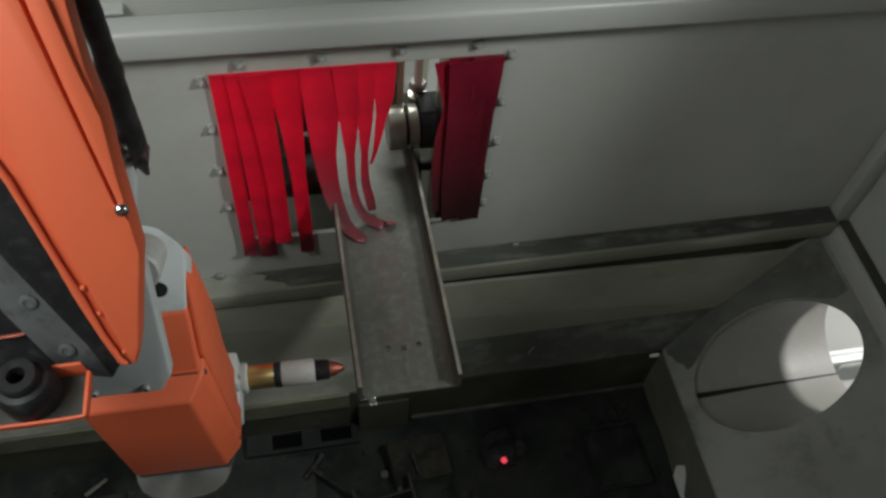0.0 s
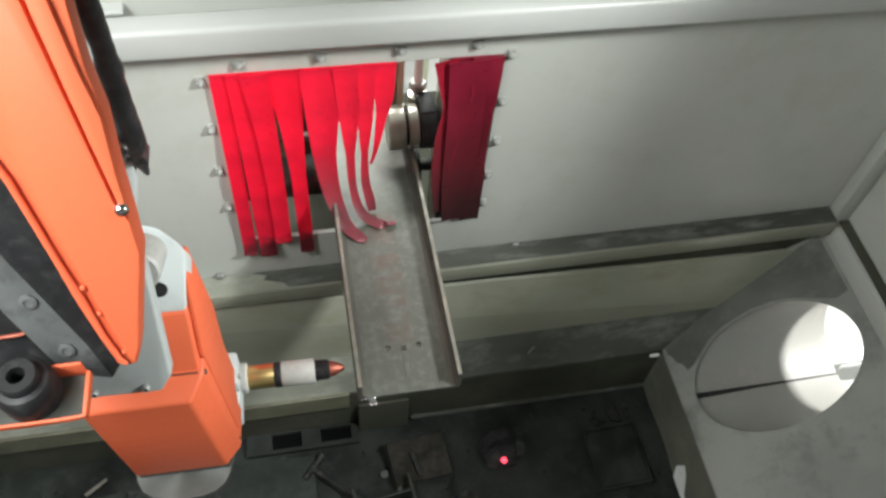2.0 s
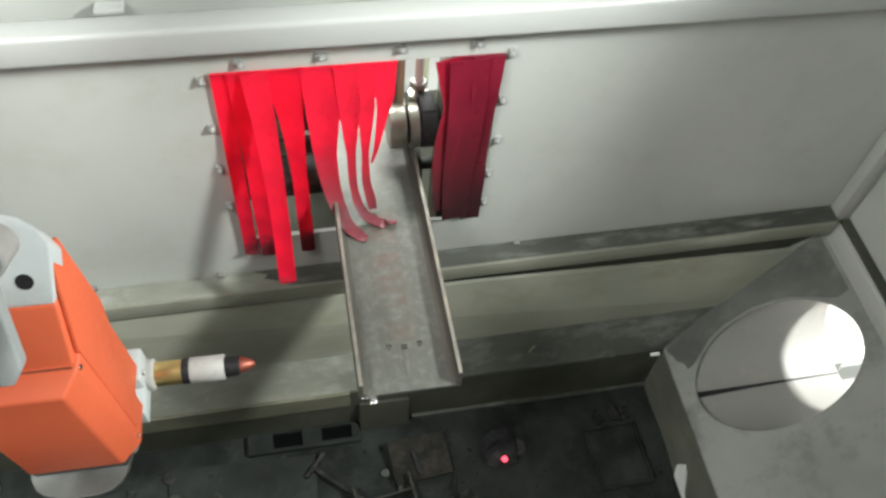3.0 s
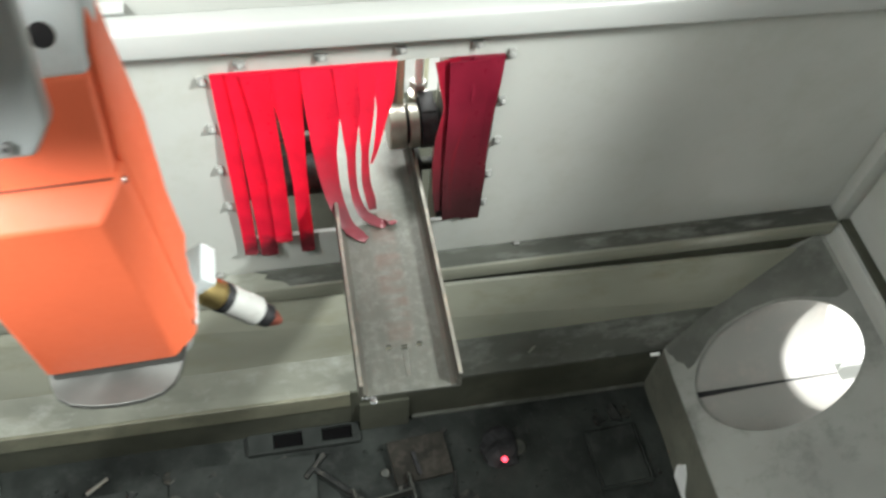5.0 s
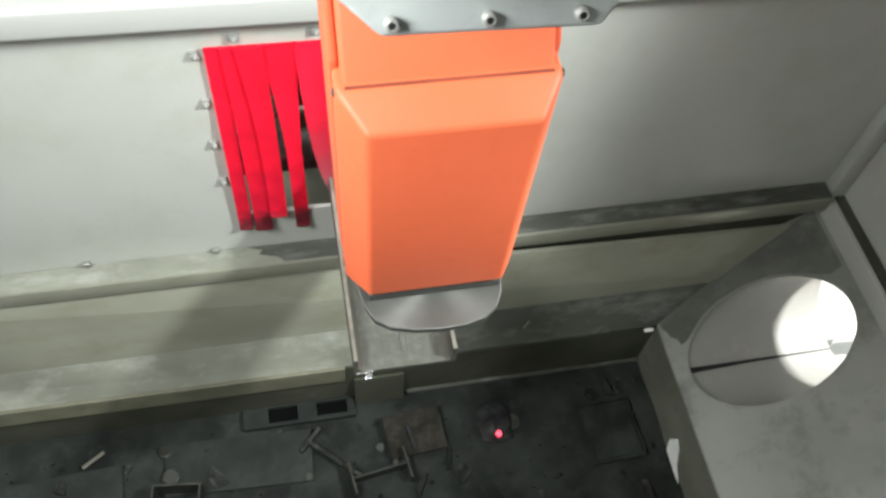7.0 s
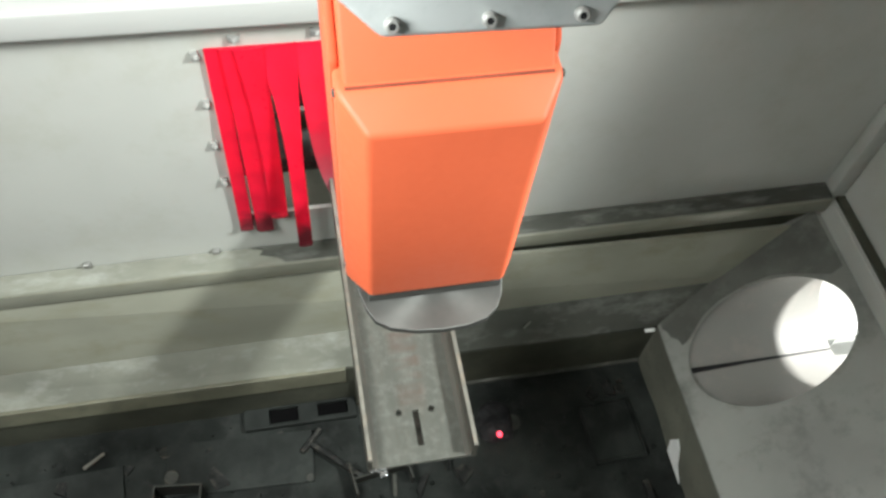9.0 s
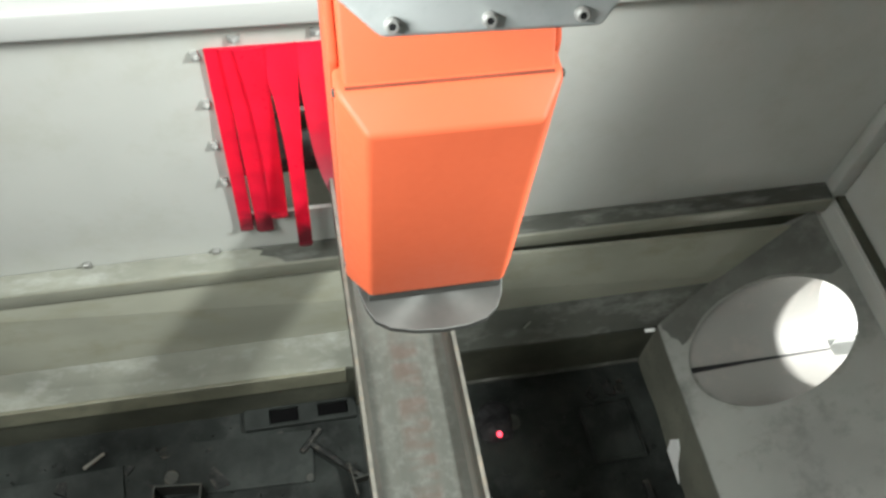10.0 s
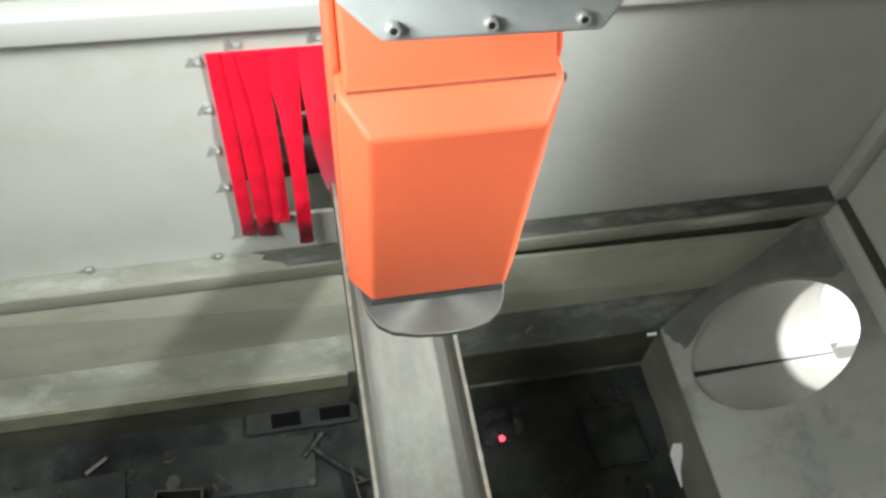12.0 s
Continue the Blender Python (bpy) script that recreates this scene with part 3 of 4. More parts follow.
def build_arm():
    root = thing("cutting_robot", "orange and grey industrial cutting robot with a black hose", "robot")
    # raised front cover with bevelled sides
    bm = B()
    w, d, lo = 0.115, 0.042, -0.350
    rear = [(-w, d, 0.021), (w, d, 0.021), (w, d + 0.012, lo - 0.014), (-w, d + 0.012, lo - 0.014)]
    front = [(-0.089, 0, 0), (0.089, 0, 0), (0.089, 0.007, -0.341), (-0.089, 0.007, -0.341)]
    r = [bm.verts.new(p) for p in rear]
    f = [bm.verts.new(p) for p in front]
    back = [bm.verts.new((p[0], 0.14, p[2])) for p in rear]
    fs = [bm.faces.new(f), bm.faces.new(back[::-1])]
    for i in range(4):
        j = (i + 1) % 4
        fs += [bm.faces.new((f[i], r[i], r[j], f[j])), bm.faces.new((r[i], back[i], back[j], r[j]))]
    bmesh.ops.recalc_face_normals(bm, faces=fs)
    bmesh.ops.bevel(bm, geom=bm.edges[:], offset=0.006, segments=3, profile=0.5, affect="EDGES")
    cover = part("front_cover", bm, M_ORANGE, root, "orange enamelled sheet cover with bevelled rim", True)
    for x, y, z, s in ((0.1155, 0.05, 0.012, 1), (-0.1155, 0.05, 0.012, -1), (0.1155, 0.06, -0.335, 1), (-0.1155, 0.06, -0.335, -1)):
        part("bolt", bolt_head(B(), pose(x, y, z, 0, 90 * s, 0), 0.0050, 0.002), M_CHROME, cover, "bright hex bolt", True)
    part("gasket", slab(B(), -0.105, 0.105, 0.0435, 0.0475, 0.010, 0.0212), M_JOINT, root, "dark joint behind the cover")
    # upper housing behind the seam
    bm = B()
    prism(bm, [(-0.107, 0.0475, -0.33), (-0.107, 0.0475, 0.016), (-0.107, 0.110, 0.118), (-0.107, 0.215, 0.118), (-0.107, 0.215, -0.33)], (0.215, 0, 0), 0.006, 3)
    house = part("wrist_housing", bm, M_ORANGE, root, "orange wrist housing with a sloped front", True)
    for x in (-0.117, 0.1085):
        bm = B()
        prism(bm, [(x, 0.072, 0.03), (x, 0.165, 0.195), (x, 0.205, 0.17), (x, 0.215, -0.05), (x, 0.14, -0.30), (x, 0.072, -0.32)], (0.009, 0, 0), 0.003, 2)
        part("cheek", bm, M_ORANGE, house, "", True)
    bm = B()
    prism(bm, [(-0.104, 0.112, 0.120), (0.104, 0.112, 0.120), (0.123, 0.164, 0.214), (0.110, 0.176, 0.236), (0.088, 0.187, 0.256), (0.056, 0.192, 0.265), (-0.104, 0.192, 0.265)], (0, 0.024, -0.056), 0.004, 2)
    part("wrist_casting", bm, M_CAST, root, "grey painted wrist casting", True)
    # grey fork plate, bolted on in front
    bm = B()
    prism(bm, [(-0.084, -0.057, 0.186), (0.088, -0.057, 0.180), (0.108, -0.046, 0.207), (0.113, 0.032, 0.39), (-0.20, 0.032, 0.39), (-0.17, -0.011, 0.29), (-0.115, -0.044, 0.215)], (0, 0.026, -0.010), 0.005, 3)
    plate = part("fork_plate", bm, M_PLATE, root, "grey painted fork plate with a bolted edge", True)
    for x, z in ((-0.076, 0.198), (-0.003, 0.196), (0.069, 0.194)):
        part("bolt", bolt_head(B(), pose(x, -0.055, z, 68, 0, 0), 0.0060, 0.005), M_ZINC, plate, "socket head bolt", True)
        part("socket", lathe(B(), [(0.0030, 0.001), (0.0030, 0.0045)], pose(x, -0.055, z, 68, 0, 0), 6), M_BLACK, plate, "dark hex socket")
    bm = B()
    lathe(bm, [(0.014, -0.004), (0.014, 0.0015)], pose(0.071, 0.1335, 0.158, 61, 0, 0), 24)
    part("bore", bm, M_BLACK, root, "black bore in the casting", True)
    bm = B()
    lathe(bm, [(0.030, -0.05), (0.030, 0.010), (0.026, 0.014)], pose(0.088, 0.07, 0.322, 62, 0, 0), 40)
    part("joint_ring", bm, M_SLEEVE, root, "grey round joint boss", True)
    bm = B()
    prism(bm, [(-0.03, 0.19, 0.255), (0.059, 0.19, 0.255), (0.099, 0.19, 0.407), (0.02, 0.19, 0.412)], (0, 0.06, 0), 0.008, 3)
    part("column", bm, M_CAST, root, "pale grey square column under the hose clamp", True)
    part("clamp_ring", lathe(B(), [(0.025, 0), (0.031, 0.003), (0.031, 0.011), (0.025, 0.014)], pose(0.076, 0.215, 0.414, 0, 8, 0), 32), M_CHROME, root, "bright clamp ring", True)
    # upright motor on its orange-edged tray
    bm = B()
    lathe(bm, [(0.034, -0.056), (0.036, -0.052), (0.036, -0.020), (0.031, -0.012), (0.024, -0.010), (0.024, 0.0), (0.022, 0.003), (0.011, 0.003), (0.010, 0.0), (0.010, -0.03)], pose(-0.018, -0.128, 0.420), 40)
    part("motor", bm, M_BLACK, root, "black motor end with a hollow shaft", True)
    tray = part("motor_tray", slab(B(), -0.20, 0.044, -0.163, -0.108, 0.360, 0.364), M_SCRAP, root, "grimy grey tray under the motor")
    bm = B()
    prism(bm, [(-0.20, -0.164, 0.358), (-0.02, -0.164, 0.358), (0.030, -0.164, 0.362), (0.050, -0.164, 0.368), (0.050, -0.164, 0.375), (0.030, -0.164, 0.371), (-0.02, -0.164, 0.369), (-0.20, -0.164, 0.369)], (0, -0.004, 0), 0.0015)
    slab(bm, 0.044, 0.049, -0.163, -0.106, 0.358, 0.371, 0.001)
    slab(bm, -0.03, 0.044, -0.107, -0.103, 0.362, 0.392, 0.001)
    part("rim", bm, M_ORANGE, tray, "bent orange rim strip", True)
    # forearm: sheet cover, rubber lip, grey flank; it leans back towards its top
    lean = 0.476

    def on_plate(x, z, lift=0.0):
        return (x, -0.1 + lean * (z - 0.35) - lift, z + lift * lean)
    base = [(0.077, 0.363), (0.086, 0.350), (0.099, 0.352), (0.108, 0.376), (0.140, 0.500), (0.138, 0.600), (0.139, 0.660), (0.132, 0.705), (0.128, 0.90), (0.02, 0.90), (-0.02, 0.70), (0.019, 0.613)]
    bm = B()
    prism(bm, [on_plate(x, z, -0.007) for x, z in base], (0, 0.030, -0.016), 0.003, 2)
    fore = part("forearm_cover", bm, M_ORANGE, root, "large orange forearm cover with a long joint", True)
    # two raised sheets on it, with an open joint between them
    for outline in ([(0.092, 0.372), (0.099, 0.358), (0.108, 0.378), (0.1395, 0.500), (0.1375, 0.540), (0.1265, 0.562), (0.1040, 0.690), (0.068, 0.90), (0.04, 0.90), (0.014, 0.72), (0.038, 0.611), (0.050, 0.558), (0.063, 0.495)],
                    [(0.1300, 0.563), (0.1385, 0.542), (0.1365, 0.600), (0.137, 0.655), (0.126, 0.705), (0.095, 0.90), (0.074, 0.90), (0.1075, 0.691)]):
        bm = B()
        prism(bm, [on_plate(x, z) for x, z in outline], (0, 0.008, -0.004), 0.0025, 2)
        part("sheet", bm, M_ORANGE, fore, "", True)
    lip = [on_plate(x, z, -0.003) for x, z in ((-0.02, 0.70), (0.010, 0.630), (0.0215, 0.600), (0.034, 0.548), (0.0465, 0.494), (0.057, 0.452), (0.070, 0.398), (0.082, 0.362), (0.089, 0.356))]
    part("lip", sweep(B(), lip, [0.004, 0.004, 0.0045, 0.004, 0.0042, 0.0055, 0.004, 0.0045, 0.003], 10), M_ORANGE, fore, "rolled lip along the cover's edge", True)
    for x, z in ((0.064, 0.463), (0.074, 0.428), (0.090, 0.372)):
        bm = B()
        bmesh.ops.create_icosphere(bm, subdivisions=2, radius=0.0042)
        for v in bm.verts:
            v.co = Vector(on_plate(x, z, -0.004)) + Vector((v.co.x, v.co.y * 0.8, v.co.z * 1.3))
        part("rivet", bm, M_ORANGE, fore, "paint-covered rivet", True)
    bm = B()
    lathe(bm, [(0.0085, 0.0), (0.0082, 0.0025), (0.0070, 0.005), (0.0045, 0.007), (0.0015, 0.0078)], Matrix.Translation(on_plate(0.1325, 0.5555, -0.001)) @ pose(0, 0, 0, 65, 0, 0), 20)
    part("bolt", bm, M_CHROME, fore, "bright domed screw", True)
    bm = B()
    prism(bm, [on_plate(0.080, 0.352, -0.014), on_plate(0.061, 0.328, -0.014), on_plate(0.042, 0.380, -0.014), on_plate(-0.019, 0.505, -0.014), on_plate(-0.06, 0.62, -0.014), on_plate(-0.02, 0.72, -0.014), on_plate(0.028, 0.60, -0.014)], (0, 0.03, -0.015), 0.003)
    part("rubber_lip", bm, M_BLACK, root, "dark rubber lip under the cover", True)
    bm = B()
    prism(bm, [on_plate(0.060, 0.322, -0.02), on_plate(0.002, 0.338, -0.02), on_plate(-0.044, 0.430, -0.02), on_plate(-0.10, 0.56, -0.02), on_plate(-0.05, 0.60, -0.02), on_plate(-0.018, 0.503, -0.02), on_plate(0.044, 0.378, -0.02)], (0, 0.05, -0.025), 0.004)
    flank = part("forearm_flank", bm, M_FLANK, root, "grimy grey forearm flank", True)
    for x, z in ((-0.010, 0.443), (0.015, 0.372)):
        part("bolt", bolt_head(B(), Matrix.Translation(on_plate(x, z, -0.0195)) @ pose(0, 0, 0, 65, 0, 0), 0.011, 0.003), M_FLANK, flank, "dull flat cap screw", True)
    part("cable", sweep(B(), [(-0.11, -0.053, 0.386), (-0.062, -0.053, 0.384), (-0.035, -0.052, 0.385), (-0.018, -0.046, 0.384)], 0.003, 8), M_COPPER, root, "thin red-brown cable", True)
    bm = B()
    slab(bm, -0.06, 0.10, 0.22, 0.40, 0.66, 1.62, 0.02, 3)
    part("forearm_body", bm, M_ORANGE, root, "orange forearm body", True)
    bm = B()
    prism(bm, [on_plate(x, z, -0.030) for x, z in ((0.012, 0.318), (-0.044, 0.430), (-0.062, 0.472), (-0.12, 0.472), (-0.12, 0.318))], (0, 0.03, -0.015))
    part("cable_recess", bm, M_BLACK, root, "dark recess full of cables", True)
    # cable hose
    pts = [(0.13, 0.24, 0.86), (0.122, 0.215, 0.74), (0.117, 0.20, 0.68), (0.115, 0.20, 0.61), (0.107, 0.20, 0.52), (0.106, 0.20, 0.445), (0.103, 0.20, 0.40), (0.105, 0.20, 0.37)]
    wide = [0.017, 0.016, 0.0155, 0.0140, 0.0178, 0.0165, 0.0105, 0.0035]
    fine, rad = [], []
    for k in range((len(pts) - 1) * 8 + 1):
        i, u = min(k // 8, len(pts) - 2), k / 8 - min(k // 8, len(pts) - 2)
        fine.append(Vector(pts[i]).lerp(Vector(pts[i + 1]), u))
        rad.append(wide[i] + (wide[i + 1] - wide[i]) * u + 0.0004 * math.sin(k * 1.9) + (0.0022 if k in (26, 27) else 0))
    hose = part("hose", sweep(B(), fine, rad, 16), M_HOSE, root, "black wrapped cable hose", True)
    for x, z, turn in ((0.088, 0.452, 14), (0.115, 0.424, -10)):
        part("tie", slab(B(), -0.003, 0.003, -0.0165, 0.0165, -0.010, 0.010, 0.001), M_HOSE, hose, "black cable tie end", at=pose(x, 0.195, z, 0, turn, 0))
    # turned mounting plate under the cover
    bm = B()
    prism(bm, [(-0.104, 0.10, -0.374), (-0.101, 0.028, -0.374), (-0.096, 0.004, -0.374), (-0.085, -0.018, -0.374), (-0.066, -0.031, -0.374), (-0.035, -0.039, -0.374), (0.0, -0.042, -0.374),
               (0.035, -0.041, -0.374), (0.062, -0.034, -0.374), (0.080, -0.020, -0.374), (0.090, 0.0, -0.374), (0.097, 0.028, -0.374), (0.102, 0.10, -0.374)], (0, 0.001, 0.009), 0.0012)
    part("mounting_plate", bm, M_TURNED, root, "turned aluminium mounting plate")
    part("spacer", slab(B(), -0.090, 0.090, 0.012, 0.10, -0.3645, -0.348, 0.002), M_TURNED, root, "dull metal spacer over the plate", True)
    bm = B()
    lathe(bm, [(0.050, -0.15), (0.050, -0.09), (0.075, -0.09), (0.085, -0.05), (0.085, 0.0)], pose(0.02, 0.06, -0.37, 90, 0, 0), 40)
    part("flange_hub", bm, M_CAST, root, "grey tool flange", True)
    return root


arm = build_arm()


def build_torch():
    """The torch along +x from its turning axis, which is y."""
    root = part("torch", lathe(B(), [(0.036, -0.025), (0.038, -0.022), (0.038, 0.118), (0.036, 0.121)], pose(0, 0, 0, 90, 0, 0)), M_CAST, arm, "plasma torch with brass body and grey sleeve", True)
    ax = pose(0, 0, 0, 0, 90, 0)
    bm = B()
    slab(bm, 0.055, 0.088, -0.045, 0.03, 0.005, 0.075, 0.004)
    slab(bm, 0.02, 0.088, -0.10, 0.028, -0.03, 0.03, 0.004)
    part("bracket", bm, M_CAST, root, "grey aluminium torch bracket", True)
    part("bolt", bolt_head(B(), pose(0.088, -0.02, 0.055, 0, 90, 0), 0.006, 0.006), M_BOLTS, root)
    part("collar", lathe(B(), [(0.033, 0.078), (0.035, 0.082), (0.035, 0.100), (0.030, 0.104)], ax), M_SLEEVE, root, "grey clamp collar", True)
    part("body", lathe(B(), [(0.0265, 0.09), (0.0275, 0.105), (0.0275, 0.160), (0.026, 0.163)], ax), M_BRASS, root, "polished brass body", True)
    part("ring", lathe(B(), [(0.0285, 0.162), (0.029, 0.164), (0.029, 0.176), (0.0285, 0.178)], ax), M_BLACK, root, "black rubber ring", True)
    part("sleeve", lathe(B(), [(0.0275, 0.177), (0.0285, 0.180), (0.0285, 0.250), (0.027, 0.253)], ax), M_SLEEVE, root, "grey worn sleeve", True)
    part("cap", lathe(B(), [(0.0225, 0.251), (0.0235, 0.253), (0.0225, 0.283), (0.019, 0.286)], ax), M_BLACK, root, "black retaining cap", True)
    part("nozzle", lathe(B(), [(0.018, 0.284), (0.017, 0.295), (0.009, 0.313), (0.005, 0.318), (0.002, 0.318)], ax), M_COPPER, root, "copper nozzle tip", True)
    return root


torch = build_torch()


# ---- infeed opening: strips, bolts, rollers beyond ----
def ribbon(points, widths, thick=0.003):
    """A soft strip through the points; each width lies along x. Its rings are 10 to a stretch."""
    pts, wid = [], []
    P = [Vector(p) for p in points]
    for i in range(len(P) - 1):
        p0, p1, p2, p3 = P[max(i - 1, 0)], P[i], P[i + 1], P[min(i + 2, len(P) - 1)]
        for k in range(10):
            u = k / 10
            pts.append(0.5 * ((2 * p1) + (p2 - p0) * u + (2 * p0 - 5 * p1 + 4 * p2 - p3) * u * u + (3 * p1 - p0 - 3 * p2 + p3) * u ** 3))
            wid.append(widths[i] + (widths[i + 1] - widths[i]) * u)
    pts.append(P[-1])
    wid.append(widths[-1])
    bm = B()
    rings = []
    for i, p in enumerate(pts):
        d = (pts[min(i + 1, len(pts) - 1)] - pts[max(i - 1, 0)]).normalized()
        u = Vector((1, 0, 0)) - d * d.x
        u.normalize()
        w = u.cross(d)
        bow = 0.07 * wid[i] * min(1, i / 12)
        row = []
        for s, o in ((-0.5, 0), (-0.25, 0.8), (0, 1), (0.25, 0.8), (0.5, 0)):
            row.append((p + u * wid[i] * s + w * bow * o))
        rings.append([bm.verts.new(q) for q in row] + [bm.verts.new(q + w * thick) for q in row[::-1]])
    n = len(rings[0])
    fs = [bm.faces.new((a[k], a[(k + 1) % n], b[(k + 1) % n], b[k])) for a, b in zip(rings, rings[1:]) for k in range(n)]
    fs += [bm.faces.new(rings[0][::-1]), bm.faces.new(rings[-1])]
    bmesh.ops.recalc_face_normals(bm, faces=fs)
    return bm


def build_curtain():
    root = thing("strip_curtain", "red translucent vinyl strips hanging in the infeed opening", "strip curtain")
    y, zt = 1.390, 1.497
    # top middle and width, lower middle and width, lower end
    hanging = [(-0.146, 0.042, -0.151, 0.036, 0.856), (-0.108, 0.052, -0.102, 0.046, 0.852), (-0.074, 0.062, -0.058, 0.044, 0.910), (-0.014, 0.088, 0.003, 0.038, 0.846)]
    made = []
    for i, (x, w, xb, wb, zb) in enumerate(hanging):
        dx = xb - x
        wave = 0.003 * (-1) ** i
        depth = 0.004 * (i % 3)
        pts = [(0, -depth, 0), (0.6 * dx + wave * 0.2, -depth, -0.16), (0.9 * dx + wave * 0.5, -depth - 0.008, -0.34), (dx, -depth - 0.004, zb - zt + 0.02), (dx, -depth - 0.016, zb - zt)]
        made.append(part("strip", ribbon(pts, [w, 0.35 * w + 0.65 * wb, wb, wb, wb]), M_VINYL, root, smooth=True, at=pose(x, y, zt)))
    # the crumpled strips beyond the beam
    dark = [([(0.352, -0.006, 1.497), (0.368, -0.009, 1.43), (0.382, -0.012, 1.35), (0.370, -0.014, 1.25), (0.364, -0.016, 1.13), (0.376, -0.012, 0.955)], [0.056, 0.062, 0.062, 0.062, 0.056, 0.046], M_LITVINYL, "creased red strip, lit in its colour, with a darker end"),
            ([(0.402, -0.014, 1.497), (0.406, -0.017, 1.40), (0.408, -0.019, 1.26), (0.406, -0.017, 1.10), (0.412, -0.015, 0.915)], [0.092, 0.090, 0.088, 0.080, 0.070], M_DARKVINYL, "dark red strip, darker towards its end"),
            ([(0.450, -0.005, 1.497), (0.448, -0.014, 1.40), (0.446, -0.006, 1.24), (0.450, -0.012, 1.08), (0.458, -0.006, 0.898)], [0.072, 0.066, 0.062, 0.062, 0.052], M_DARKVINYL, "dark red strip, darker towards its end")]
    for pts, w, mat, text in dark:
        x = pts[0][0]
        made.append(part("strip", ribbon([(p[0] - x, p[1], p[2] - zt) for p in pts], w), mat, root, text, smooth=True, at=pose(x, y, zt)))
    for x0, x1, h, mat in ((-0.166, 0.240, 0.016, M_VINYL), (0.374, 0.486, 0.03, M_DARKVINYL)):
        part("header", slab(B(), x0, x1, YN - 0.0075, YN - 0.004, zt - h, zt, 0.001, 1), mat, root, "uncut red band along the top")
    draped = [([(0.062, 0, 1.493), (0.068, -0.006, 1.36), (0.068, -0.010, 1.22), (0.080, -0.030, 1.10), (0.105, -0.085, 1.042), (0.135, -0.118, 1.028), (0.152, -0.132, 1.026)], [0.078, 0.078, 0.056, 0.044, 0.034, 0.030, 0.018]),
              ([(0.124, -0.004, 1.493), (0.129, -0.006, 1.36), (0.130, -0.010, 1.22), (0.134, -0.020, 1.10), (0.152, -0.060, 1.045), (0.200, -0.090, 1.030), (0.236, -0.085, 1.026)], [0.056, 0.050, 0.023, 0.020, 0.026, 0.024, 0.008]),
              ([(0.168, 0, 1.493), (0.168, -0.006, 1.36), (0.165, -0.010, 1.22), (0.166, -0.015, 1.12), (0.176, -0.030, 1.06), (0.180, -0.040, 1.028)], [0.050, 0.040, 0.018, 0.022, 0.026, 0.020]),
              ([(0.213, 0, 1.493), (0.212, -0.004, 1.40), (0.206, -0.006, 1.338), (0.192, -0.010, 1.232), (0.180, -0.012, 1.18)], [0.052, 0.044, 0.027, 0.012, 0.005])]
    for pts, w in draped:
        x = pts[0][0]
        made.append(part("strip", ribbon([(p[0] - x, p[1], p[2] - zt) for p in pts], w), M_DRAPED, root, "red strip with a dusty end lying on the beam", smooth=True, at=pose(x, y, zt)))
    return made


strips = build_curtain()


def build_bolts():
    first = thing("wall_bolt", "zinc bolt with square nut on the grey wall", "bolt", "bolts round the infeed opening", at=pose(-0.101, YN, 1.516))
    part("washer", slab(B(), -0.013, 0.013, -0.008, 0.001, -0.0085, 0.0085, 0.002), M_ZINC, first, smooth=True)
    part("nut", lathe(B(), [(0.0078, 0.005), (0.0084, 0.006), (0.0084, 0.012), (0.0072, 0.013)], pose(0, 0, 0, 90, 0, 0), 6), M_ZINC, first)
    part("stud", lathe(B(), [(0.004, 0.012), (0.004, 0.0148), (0.003, 0.016)], pose(0, 0, 0, 90, 0, 0), 10), M_ZINC, first, smooth=True)
    spots = [(0.073, 1.521, 0), (0.249, 1.526, 0), (0.422, 1.528, 0), (-0.187, 1.475, 80), (-0.186, 1.328, 95), (-0.188, 1.185, 85), (-0.185, 1.042, 90), (0.504, 1.492, 90), (0.500, 1.345, 80), (0.504, 1.205, 95), (0.496, 1.075, 90), (0.497, 0.955, 85)]
    for x, z, a in spots:
        copy_thing(first, pose(x, YN, z, 0, a, 0))
    for x, z in ((-0.25, 0.746), (-0.60, 0.746), (0.62, 0.746)):
        b = tagged(part("sill_clip", slab(B(), -0.010, 0.010, -0.014, 0, -0.014, 0.002, 0.003), M_BOLTS), "small pale clip at the foot of the wall", "clip", "clips along the wall's foot")
        b.matrix_basis = pose(x, YN - 0.002, z)


build_bolts()


